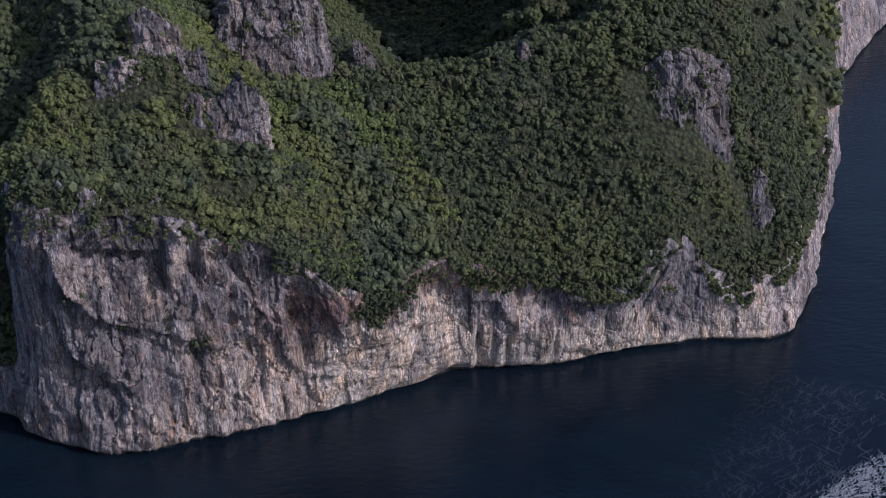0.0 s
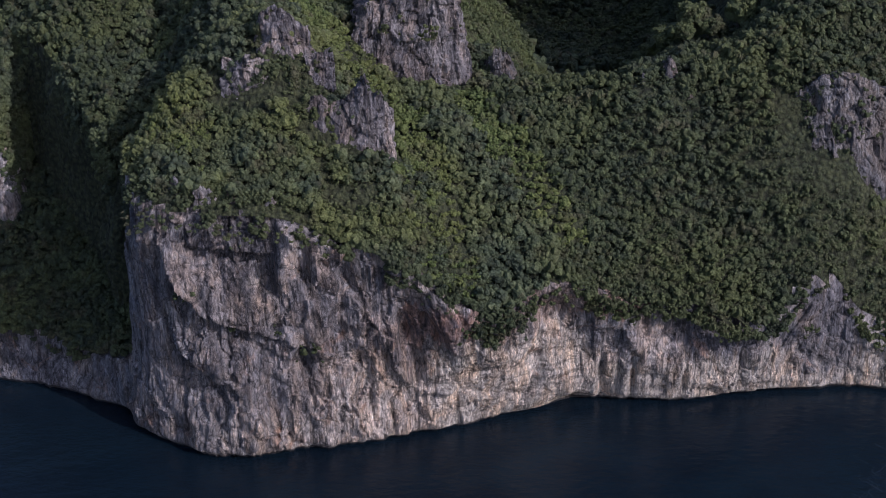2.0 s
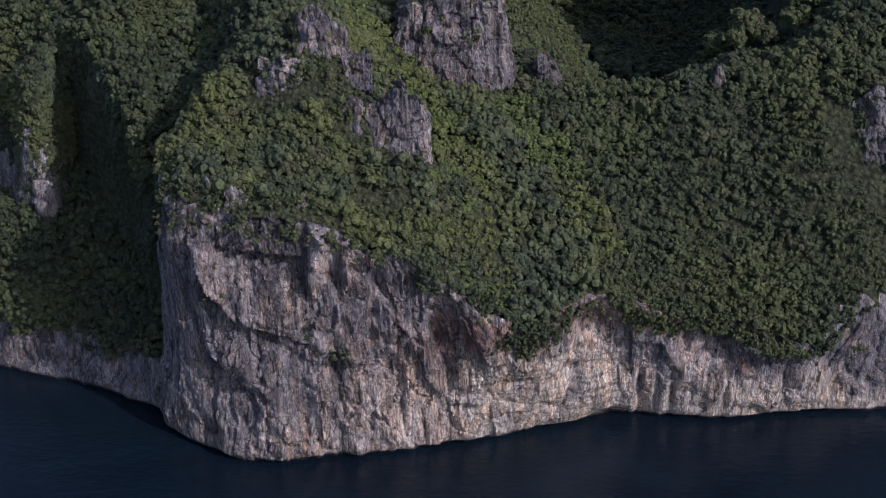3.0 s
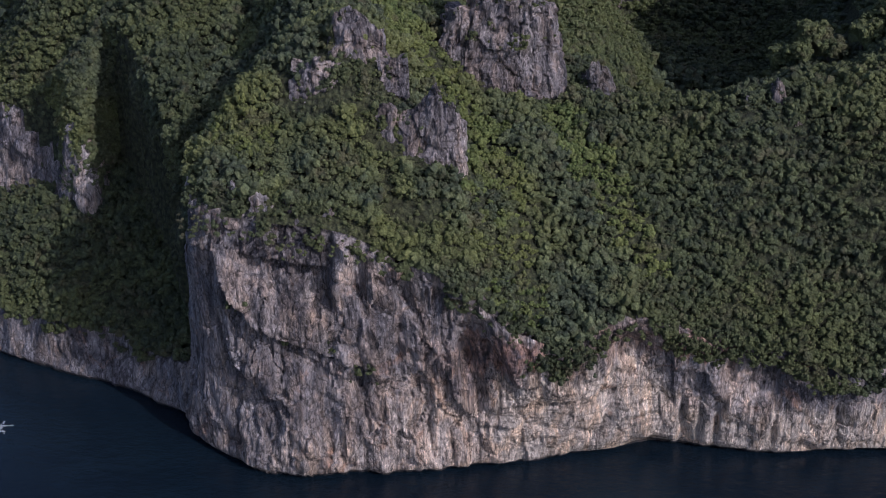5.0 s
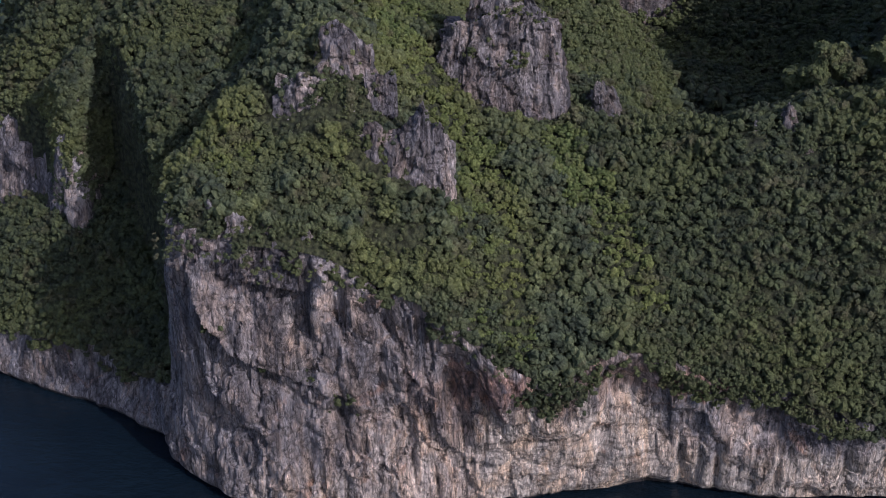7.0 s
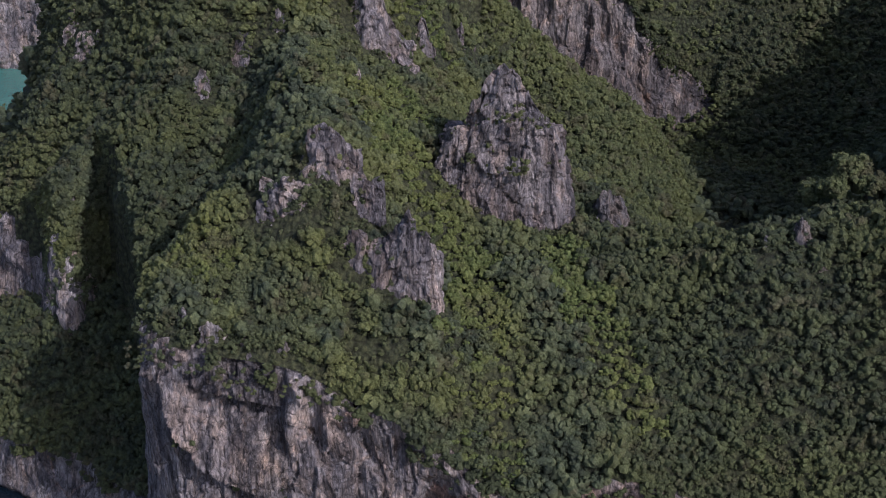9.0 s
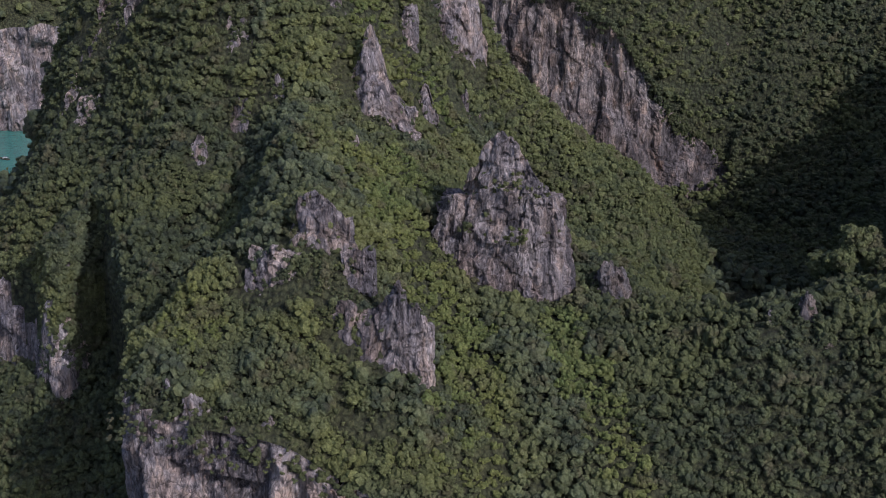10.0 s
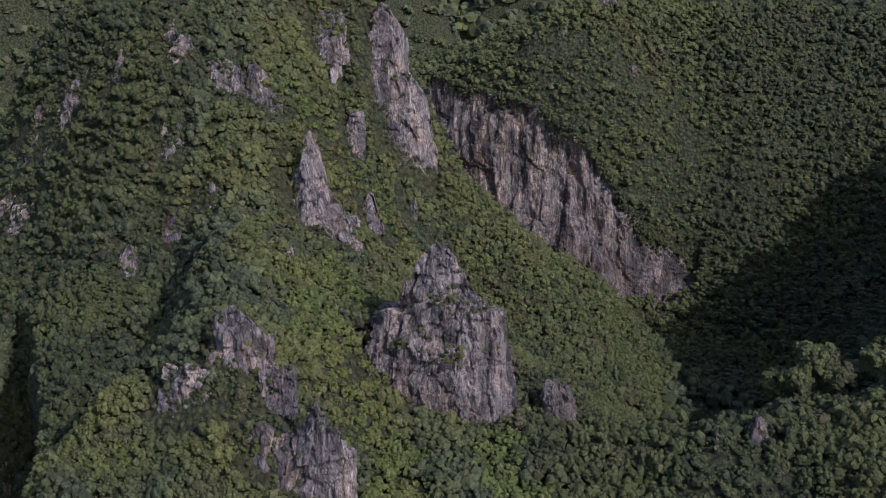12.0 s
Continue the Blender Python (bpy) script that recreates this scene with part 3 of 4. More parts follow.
GX, GY = np.arange(-342, 700, 3.0), np.arange(-8, 800, 3.0)
gx, gy = np.meshgrid(GX, GY, indexing="ij")
gz = ground_height(gx, gy)
keep = inside(gx, gy, INSIDE)
wall = np.array(BACK_WALL, float)
gz = gz - 30.0 * inside(gx, gy, np.concatenate([wall[:, :2] - (0, 2.5), wall[::-1, 3:5] - (0, 1.0)]))
faces = sheet_faces(len(GX), len(GY))
faces = faces[keep.ravel()[faces].all(1)]
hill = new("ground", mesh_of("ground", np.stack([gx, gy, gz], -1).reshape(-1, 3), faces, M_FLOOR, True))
tagged(hill, "steep island hillside with low green scrub, shade painted between bushes", "hillside", kind="structure")

# the sea to the horizon
me = mesh_of("water", [(-4500, -3000, 0), (4500, -3000, 0), (4500, 4600, 0), (-4500, 4600, 0)], [(0, 1, 2, 3)], M_SEA)
tagged(new("water", me), "dark navy sea with small ripples", "sea", kind="structure")


# ---- rock faces and outcrops ----
def inner_cliff(name, rows, label, step, inland, columns, mat):
    line = resample(np.array(rows, float)[:, [0, 1, 3, 4, 2, 5]], step)[:, [0, 1, 4, 2, 3, 5]]
    ob = cliff_sheet(name, line, step * 1.1, mat, notch=False, inland=inland, relief=0.8, columns=columns)
    return tagged(ob, label, "cliff")


inner_cliff("rock_wall", BACK_WALL, "tall grey limestone wall with dark vertical streaks", 1.4, 0, 3.0, M_WALL)
inner_cliff("rock_wall", COVE_WALL[:8], "grey limestone wall above the cove", 1.6, 4.0, 1.0, M_CRAG)
# the cleft's deep shade is put in with the dark forest-floor colour
inner_cliff("rock_wall", COVE_WALL[7:16], "wall in the cleft, its shade put in with dark scrub colour", 1.6, 4.0, 1.0, M_FLOOR)
# the flank takes the darker brown rock, so part of its shade is colour
inner_cliff("rock_wall", COVE_WALL[15:], "shaded grey limestone flank of the headland", 1.6, 4.0, 1.0, M_WALL)


def part(name, mesh, parent, label=""):
    ob = new(name, mesh)
    ob.parent = parent
    if label:
        tagged(ob, label)
    return ob


CRAGS = []
PERCHES = []
perch_rng = np.random.default_rng(21)


def perch(v, top, low):
    """Places on a rock where shrubs have taken root: mostly near its head, a few on the face."""
    share = perch_rng.uniform(0.4, 1.6)
    clump = value_noise(v[:, 0] / 7, v[:, 1] / 7, v[:, 2] / 7)
    for height, count in ((0.86, 0.040), (0.50, 0.012)):
        i = np.where((v[:, 2] > low + (top - low) * height) & (perch_rng.uniform(0, 1, len(v)) < count * share * (clump > 0.5)))[0]
        PERCHES.extend(tuple(v[k]) for k in i)
    foot_z = ground_height(v[:, 0], v[:, 1])
    i = np.where((np.abs(v[:, 2] - foot_z - 1.0) < 1.2) & (perch_rng.uniform(0, 1, len(v)) < 0.15))[0]
    PERCHES.extend(tuple(v[k]) for k in i)


def crag(name, label, foot_line, top_line, depth, mat=M_CRAG):
    """A limestone crag set into the slope: a jointed face between a foot line and a jagged top line, sides that turn back, and a head that falls away inland."""
    seed = 3 + len(CRAGS) % 50
    lo, hi = np.array(foot_line, float), np.array(top_line, float)
    n = int(max(np.hypot(*(lo[-1] - lo[0])[:2]), 8) / 0.62) + 8
    def spread(p):
        t = np.linspace(0, 1, len(p))
        return np.stack([np.interp(np.linspace(0, 1, n), t, p[:, k]) for k in range(3)], 1)
    lo, hi = spread(lo), spread(hi)
    if 140 < lo[0, 1] < 400:
        lo[:, 1] -= 4.0
        hi[:, 1] -= 3.0
    across = np.linspace(-1, 1, n)
    # the face bulges towards the sea, its ends turn into the hill
    bow = np.abs(across) ** 3 * depth * 0.55
    lo[:, 1] += bow - 1.2
    hi[:, 1] += bow
    back = np.linspace(1, 0, 6)[:, None] ** 1.5 * depth * 0.9
    lo = np.concatenate([lo[:1] + back * (-0.25, 1, 0), lo, lo[-1:] + back[::-1] * (0.25, 1, 0)])
    hi = np.concatenate([hi[:1] + back * (-0.12, 0.9, -0.15), hi, hi[-1:] + back[::-1] * (0.12, 0.9, -0.15)])
    lo[:, 2] = np.minimum(lo[:, 2] - 7.0, ground_height(lo[:, 0], lo[:, 1]) - 4.0)
    u = np.r_[0, np.cumsum(np.hypot(*np.diff(lo[:, :2], axis=0).T))][:, None]
    hi[:, 2] += 1.8 * (jointed(u[:, 0], 0 * u[:, 0], 4.6, 20, seed) - 0.5) + 1.3 * fractal(u[:, 0] / 2.0, seed, 0.5, 2)
    nv = int(np.max(hi[:, 2] - lo[:, 2]) / 0.75) + 4
    v = np.linspace(0, 1, nv)[None, :]
    pos = lo[:, None] * (1 - v[..., None]) + hi[:, None] * v[..., None]
    x, y, z = pos[..., 0], pos[..., 1], pos[..., 2]
    u = u + 0 * v
    size = min(1.0, (u[-1, 0] + 6) / 34)
    out = 1.5 * jointed(u, z, 5.6, 13.0, seed) + 0.8 * jointed(u, z, 2.4, 6.0, seed + 1) + 2.6 * facets(x / 8, y / 8, z / 10, seed, 0.9) + 1.6 * fractal(x / 8, y / 8, z / 11 + seed, 3) + 0.5 * fractal(x / 1.6, y / 1.6, z / 2.4, 2) - 2.4
    # a ledge here and there, set back
    out = out - 2.2 * v ** 3 - 1.4 * (fractal(u / 14, z / 4.5, seed + 0.7, 2) > 0.25) * v
    side = outward(lo)
    pos[..., :2] += side[:, None, :] * (out * size)[..., None]
    rows = []
    for share, drop in ((0.18, 0.5), (0.5, 1.5), (1.0, 9.0)):
        r = pos[:, -1].copy()
        r[:, :2] -= side * depth * share
        r[:, 2] = np.maximum(np.minimum(r[:, 2] - drop * (0.6 + 0.8 * value_noise(r[:, 0] / 3, r[:, 1] / 3, 1.5)), r[:, 2]), ground_height(r[:, 0], r[:, 1]) - 1.5 * share)
        rows.append(r)
    pos = np.concatenate([pos, np.stack(rows, 1)], 1)
    mid = pos.reshape(-1, 3).mean(0) * (1, 1, 0) + (0, 0, float(lo[:, 2].min()))
    ob = new(name, mesh_of(name, pos.reshape(-1, 3) - mid, sheet_faces(*pos.shape[:2]), mat))
    ob.location = mid
    if lo[0, 1] > 12:
        perch(pos[:, nv // 2:].reshape(-1, 3), hi[:, 2].max(), lo[:, 2].min() + 7)
    for k in range(0, len(lo), 5):
        CRAGS.append((hi[k, 0] * 0.5 + lo[k, 0] * 0.5, (hi[k, 1] + lo[k, 1]) / 2 - 0.8, 2.6, (hi[k, 1] - lo[k, 1]) / 2 + 2.8, 0.0))
    return tagged(ob, label, "rock", "limestone crags")


pinnacle = tagged(new("rock_pinnacle"), "tall grey limestone pinnacle with a pale sunlit edge", "rock", "limestone crags")
pinnacle.location = (80, 118, 126)
for piece in (crag("buttress", "tall grey limestone pinnacle with a pale sunlit edge", [(53, 114, 150.5), (56.5, 114, 145.5), (66, 114, 136), (77, 114, 142.5), (86.5, 114, 140.5), (98.5, 114, 136.5), (111, 114, 133.5)],
     [(54, 120, 173.5), (61.5, 120, 176.5), (68.5, 120, 174.5), (78.5, 120, 181), (91.5, 120, 183), (97, 120, 178.5), (106.5, 120, 177)], 14, M_CRAG),
              crag("head", "pointed grey limestone head above the pinnacle", [(61.5, 120, 171), (78, 119, 172), (91.5, 119, 173), (105.5, 120, 173)],
     [(62, 126, 175), (68, 126, 184), (75.5, 126, 198), (82.5, 126, 203), (89.5, 126, 198), (96, 126, 187), (104, 126, 177)], 10, M_CRAG)):
    piece.parent = pinnacle
    piece.location = Vector(piece.location) - Vector((80, 118, 126))
    for key in ("category", "group"):
        del piece[key]
crag("rock_crag", "grey limestone crag above the cliff among bushes", [(17, 56, 181.5), (22.5, 56, 178), (29.5, 56, 178), (35, 56, 180), (42, 57, 183)],
     [(14.5, 60, 186.5), (21.5, 60, 193), (26.5, 60, 195), (34, 60, 190), (41, 60, 184.5)], 4, M_CRAG)
crag("rock_crag", "fissured grey limestone crag with bushes on top", [(1, 45, 165), (6, 45, 159.5), (15, 45, 157), (19.5, 45, 152.5), (25.5, 45, 160.5), (29.5, 45, 165)],
     [(1, 48, 174), (6, 48, 172), (14, 48, 176.5), (19.5, 48, 174.5), (26.5, 48, 174), (28.5, 48, 171.5)], 7, M_CRAG)
crag("rock_crag", "small grey limestone knob among the crags", [(30.5, 44, 162), (35, 44, 161), (39, 44, 163)],
     [(30, 46, 166.5), (34.5, 46, 166), (38, 46, 165.5)], 5, M_CRAG)
crag("rock_crag", "small grey limestone knob among the crags", [(41, 50, 169.5), (45.5, 50, 168), (51.5, 50, 174)],
     [(41, 52, 175.5), (45, 52, 177), (51.5, 52, 176.5)], 5, M_CRAG)
crag("rock_crag", "broad fissured grey limestone crag on the slope", [(37, 35, 149), (45, 34, 145), (54, 33, 143), (62, 33, 142), (70, 33, 138), (78, 34, 138)],
     [(36, 37, 156), (41, 38, 160), (46, 38, 162), (51, 38, 158), (56, 38, 159), (61, 38, 165), (66, 38, 172), (69, 38, 163), (73, 38, 163), (78, 37, 154)], 5, M_CRAG)
crag("rock_crag", "narrow pale limestone rib beside the pinnacle", [(54, 106, 143.5), (56, 106, 137.5), (58.5, 106, 146.5)],
     [(53.5, 108, 151), (55.5, 108, 152.5), (58.5, 108, 150.5)], 4, M_CRAG)
crag("rock_crag", "dark limestone stub in the saddle", [(116.5, 132, 131), (125, 132, 129.5), (134, 132, 134)],
     [(117, 136, 141), (125, 136, 147), (132.5, 136, 143.5)], 6, M_ROCK_SHADE)
crag("rock_crag", "pale jagged limestone face on the wooded mountainside", [(-14, 193, 190), (0, 192, 189), (12, 192, 186), (24, 193, 182)],
     [(-11, 202, 204), (-5, 202, 217), (1, 202, 230), (6, 202, 216), (12, 202, 203), (21, 201, 191)], 8, M_CRAG)
crag("rock_crag", "pale jagged limestone face on the wooded mountainside", [(24, 262, 167), (30.5, 262, 167), (37.5, 262, 171.5)],
     [(22, 267, 184), (29.5, 267, 185.5), (34.5, 267, 176)], 7, M_CRAG)
crag("rock_crag", "pale jagged limestone face on the wooded mountainside", [(0.5, 147, 179), (6.5, 147, 179), (12.5, 147, 184)],
     [(-0.5, 151, 190), (6, 151, 194), (11, 151, 190.5)], 6, M_CRAG)
crag("rock_crag", "long pale limestone crag along the ridge crest", [(-2, 281, 242), (7, 280, 227), (17, 279, 210), (28, 279, 186)],
     [(2, 290, 277), (12, 290, 267), (17.5, 290, 249), (27, 290, 234), (32.5, 290, 219), (37, 290, 195)], 8, M_CRAG)
crag("rock_crag", "grey limestone face half hidden by bushes high on the slope", [(-1.5, 255, 219.5), (7.5, 255, 218.5)],
     [(-2, 259, 227), (6.5, 259, 230)], 5, M_CRAG)
crag("rock_crag", "grey limestone face half hidden by bushes high on the slope", [(7.5, 276, 221.5), (14.5, 276, 216), (22, 276, 215)],
     [(4.5, 281, 235), (13.5, 281, 228), (20, 281, 224)], 5, M_CRAG)
crag("rock_crag", "grey limestone face half hidden by bushes high on the slope", [(-30.5, 274, 260.5), (-19.5, 274, 263.5), (-7.5, 274, 266.5)],
     [(-31.5, 279, 267), (-21, 279, 276.5), (-9, 279, 274)], 6, M_CRAG)
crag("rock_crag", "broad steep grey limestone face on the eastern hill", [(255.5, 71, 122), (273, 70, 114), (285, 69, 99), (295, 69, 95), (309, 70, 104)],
     [(256, 87, 132), (264, 86, 141), (271, 85, 148), (282, 85, 150), (293, 85, 149), (311, 86, 139)], 10, M_ROCK_SHADE)
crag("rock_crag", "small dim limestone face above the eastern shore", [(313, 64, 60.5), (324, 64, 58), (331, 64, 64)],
     [(315, 74, 78.5), (324.5, 74, 87.5), (333.5, 74, 80)], 5, M_ROCK_SHADE)
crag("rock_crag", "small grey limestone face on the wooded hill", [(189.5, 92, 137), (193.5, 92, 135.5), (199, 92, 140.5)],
     [(189, 95, 143.5), (192.5, 95, 147.5), (199, 95, 145.5)], 5, M_ROCK_SHADE)
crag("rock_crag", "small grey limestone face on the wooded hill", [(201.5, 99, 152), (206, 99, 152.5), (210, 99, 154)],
     [(202, 102, 151), (205.5, 102, 153.5), (209.5, 102, 153)], 5, M_ROCK_SHADE)
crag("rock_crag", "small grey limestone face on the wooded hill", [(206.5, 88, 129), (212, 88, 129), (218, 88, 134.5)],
     [(207, 93, 139), (211.5, 93, 143), (217, 93, 142.5)], 5, M_ROCK_SHADE)


def rock_face(label, x, y, w, up, mat=M_CRAG):
    """A low rock face in a wooded slope."""
    w = w * 1.35
    k = np.linspace(-1, 1, 5)
    gz = ground_height(x + k * w, y - 1 + 0 * k)
    top = gz + 4 + up * 1.25 * (1 - 0.6 * np.abs(k - 0.3 * math.sin(x)) ** 1.5) * (0.7 + 0.6 * value_noise(x + 3 * k, y + 0 * k, 0.5))
    crag("rock_crag", label, list(zip(x + k * w, y - 1 + 0 * k, gz)), list(zip(x + k * w * 0.85, y + 1 + up * 0.35 + 0 * k, top)), max(4, w * 0.6), mat)


for x, y, w, up in ((-154, 226, 9, 9), (-136, 222, 12, 8), (-61, 191, 7, 6), (-52, 172, 6, 5), (-43, 216, 10, 6), (-29, 221, 9, 6), (-66, 220, 6, 5)):
    rock_face("grey limestone face half hidden by bushes high on the slope", x, y, w, up)
for x, y, w, up in ((-35, 179, 4, 3), (-100, 218, 5, 4), (-153, 203, 9, 5), (-168, 214, 7, 5), (-75, 226, 4, 4), (-64, 152, 4, 4), (20, 232, 5, 4)):
    rock_face("small grey limestone ledge in the wooded slope", x, y, w, up)
for x, y, w, up in ((42, 486, 9, 6), (62, 488, 9, 6), (76, 528, 8, 5), (102, 492, 8, 6), (140, 496, 7, 5)):
    rock_face("small grey limestone face on the back range", x, y, w, up, M_WALL)
crag("rock_crag", "row of jagged limestone teeth on the brink of the cliff", [(-32, 7, 116), (-15, 4, 116), (5, 3, 114), (24, 2, 112), (42, 2, 108)],
     [(-31, 10, 124), (-22, 9, 131), (-15, 8, 137), (-10, 8, 130), (-3, 7, 135), (3, 7, 129), (8, 7, 132), (18, 6, 124), (27, 6, 128), (33, 5, 122), (42, 5, 117)], 4)
crag("rock_crag", "small grey limestone knob among bushes near the brink", [(48, 16, 112), (56, 14, 110), (68, 14, 107)], [(49, 19, 123), (58, 17, 122), (67, 17, 118)], 5)


# ---- trees ----
def crown_mesh(seed, leaves, lumps, leaf=1.0, rounds=1):
    """A crown of radius about one, like a cauliflower: a core, small domed sprays all over it, and loose leaf sprays at the outline."""
    rng = np.random.default_rng(seed)
    ico = bmesh.new()
    bmesh.ops.create_icosphere(ico, subdivisions=rounds, radius=1)
    iv = np.array([v.co[:] for v in ico.verts])
    itri = np.array([[v.index for v in f.verts] for f in ico.faces])
    ico.free()
    dome = itri[iv[itri][:, :, 2].mean(1) > -0.55]
    lean = rng.normal(0, 0.10, 2)
    centres, radii = [np.array((0, 0, 0.10))], [0.62]
    for k in range(lumps):
        # spread evenly over the upper half by the golden angle, then jittered
        up = 0.02 + 0.93 * ((k + 0.5) / lumps) ** 0.8
        a = k * 2.39996 + rng.uniform(-0.5, 0.5)
        flat = math.sqrt(max(0.0, 1 - up * up))
        reach = rng.uniform(0.50, 0.80)
        centres.append(np.array((reach * flat * math.cos(a) + lean[0], reach * flat * math.sin(a) + lean[1], reach * up * 0.95 + 0.02)))
        radii.append(rng.uniform(0.24, 0.42) * (8 / max(lumps, 4)) ** 0.4)
    verts, tris, n = [], [], 0
    for c, r in zip(centres, radii):
        turn = rng.uniform(0, 6.283)
        ca, sa = math.cos(turn), math.sin(turn)
        v = iv @ np.array(((ca, sa, 0), (-sa, ca, 0), (0, 0, 1)))
        verts.append(v * r * rng.uniform(0.62, 1.28, (len(iv), 1)) * (1, 1, 0.9) + c)
        tris.append(dome + n)
        n += len(iv)
    for _ in range(leaves):
        k = rng.integers(lumps + 1)
        d = rng.normal(0, 1, 3)
        d[2] = abs(d[2]) * 0.9 - 0.2
        d /= np.linalg.norm(d)
        c = centres[k] + d * radii[k] * rng.uniform(0.92, 1.2)
        face = d + rng.normal(0, 0.6, 3) + (0, 0, 0.25)
        face /= np.linalg.norm(face)
        side = np.cross(face, rng.normal(0, 1, 3))
        side /= np.linalg.norm(side) + 1e-9
        up = np.cross(face, side)
        s = rng.uniform(0.08, 0.17) * leaf
        verts.append(np.array([c - side * s - up * s * rng.uniform(0.3, 0.9), c + side * s * rng.uniform(0.6, 1.1) - up * s * 0.5, c + up * s + d * s * 0.3]))
        tris.append(np.array([[0, 1, 2]]) + n)
        n += 3
    return np.concatenate(verts), np.concatenate(tris)


SHRUB_CROWNS = [crown_mesh(30 + k, 5, 2) for k in range(6)]
NEAR_CROWNS = [crown_mesh(k, 9, 5 + k % 2) for k in range(10)]
FAR_CROWNS = [crown_mesh(50 + k, 5, 3) for k in range(6)]


def slope_of(x, y):
    e = 2.0
    return np.hypot(ground_height(x + e, y, False) - ground_height(x - e, y, False), ground_height(x, y + e, False) - ground_height(x, y - e, False)) / (2 * e)


def scatter(x0, x1, y0, y1, step, seed, dense=0.46):
    rng = np.random.default_rng(seed)
    x, y = np.meshgrid(np.arange(x0, x1, step), np.arange(y0, y1, step), indexing="ij")
    x = (x + rng.uniform(-0.5, 0.5, x.shape) * step).ravel()
    y = (y + rng.uniform(-0.5, 0.5, y.shape) * step).ravel()
    ok = inside(x, y, INSIDE)
    x, y = x[ok], y[ok]
    slope = slope_of(x, y)
    ok = rng.uniform(0, 1, x.shape) < dense * np.sqrt(1 + np.minimum(slope, 2.2) ** 2)
    wall = np.array(BACK_WALL, float)
    ok &= ~inside(x, y, np.concatenate([wall[:, :2] - (0, 1.5), wall[::-1, 3:5]]))
    for cx, cy, rx, ry, turn in CRAGS:
        dx, dy = x - cx, y - cy
        lx, ly = dx * np.cos(turn) + dy * np.sin(turn), dy * np.cos(turn) - dx * np.sin(turn)
        ok &= (lx / rx) ** 2 + (ly / ry) ** 2 > 1
    lip = np.interp(x, both[:, 2], both[:, 3])
    ok &= ~((x > -40) & (x < 62) & (y < lip + 2))
    x, y = x[ok], y[ok]
    # slopes that fall away to the north carry a thinner wood
    fall = (ground_height(x, y + 3, False) - ground_height(x, y - 3, False)) / 6
    ok = (fall > -0.55) | (rng.uniform(0, 1, x.shape) < 0.3)
    return x[ok], y[ok], rng


# a band of yellow-green scrub that runs down the spur from the pinnacle to the brink, with patches beside it
SCRUB = [(22, 140, 7), (32, 121, 9), (46, 104, 11), (58, 94, 9), (66, 87, 9), (79, 80, 8), (86, 66, 7), (86, 53, 8), (86, 40, 8), (90, 32, 9), (96, 27, 8), (100, 17, 8), (-19, 38, 8), (-8, 30, 7), (46, 51, 5), (-10, 232, 8), (8, 236, 8), (20, 246, 8), (36, 150, 8), (28, 165, 7), (116, 86, 7), (128, 72, 7), (139, 60, 7), (147, 50, 6), (153, 41, 5), (112, 104, 6)]


def scrubby(x, y):
    near = np.zeros(x.shape)
    for a, b, r in SCRUB:
        near = np.maximum(near, np.exp(-((x - a) ** 2 + (y - b) ** 2) / (2.6 * r * r)))
    return near + 0.5 * fractal(x / 9, y / 9, 2.5, 3) > 0.42


def forest(name, label, crowns, spots, rng, r_lo, r_hi, mat, z=None):
    x, y = spots
    z = ground_height(x, y) if z is None else z
    r = r_lo + (r_hi - r_lo) * rng.uniform(0, 1, x.shape) ** 1.7
    r = r * (0.78 + 0.45 * value_noise(x / 26, y / 26, 9.1))
    a = rng.uniform(0, 2 * np.pi, x.shape)
    pick = rng.integers(0, len(crowns), x.shape)
    verts, tris, n = [], [], 0
    for k, (cv, ct) in enumerate(crowns):
        i = np.where(pick == k)[0]
        c, s = np.cos(a[i])[:, None], np.sin(a[i])[:, None]
        vx = (cv[None, :, 0] * c - cv[None, :, 1] * s) * r[i, None] + x[i, None]
        vy = (cv[None, :, 0] * s + cv[None, :, 1] * c) * r[i, None] + y[i, None]
        vz = (cv[None, :, 2] * rng.uniform(0.8, 1.3, (len(i), 1)) + rng.uniform(0.2, 0.8, (len(i), 1))) * r[i, None] + z[i, None]
        verts.append(np.stack([vx, vy, vz], -1).reshape(-1, 3))
        tris.append((ct[None] + (np.arange(len(i)) * len(cv))[:, None, None] + n).reshape(-1, 3))
        n += len(i) * len(cv)
    ob = new(name, mesh_of(name, np.concatenate(verts), np.concatenate(tris), mat))
    return tagged(ob, label, "forest", kind="stuff")


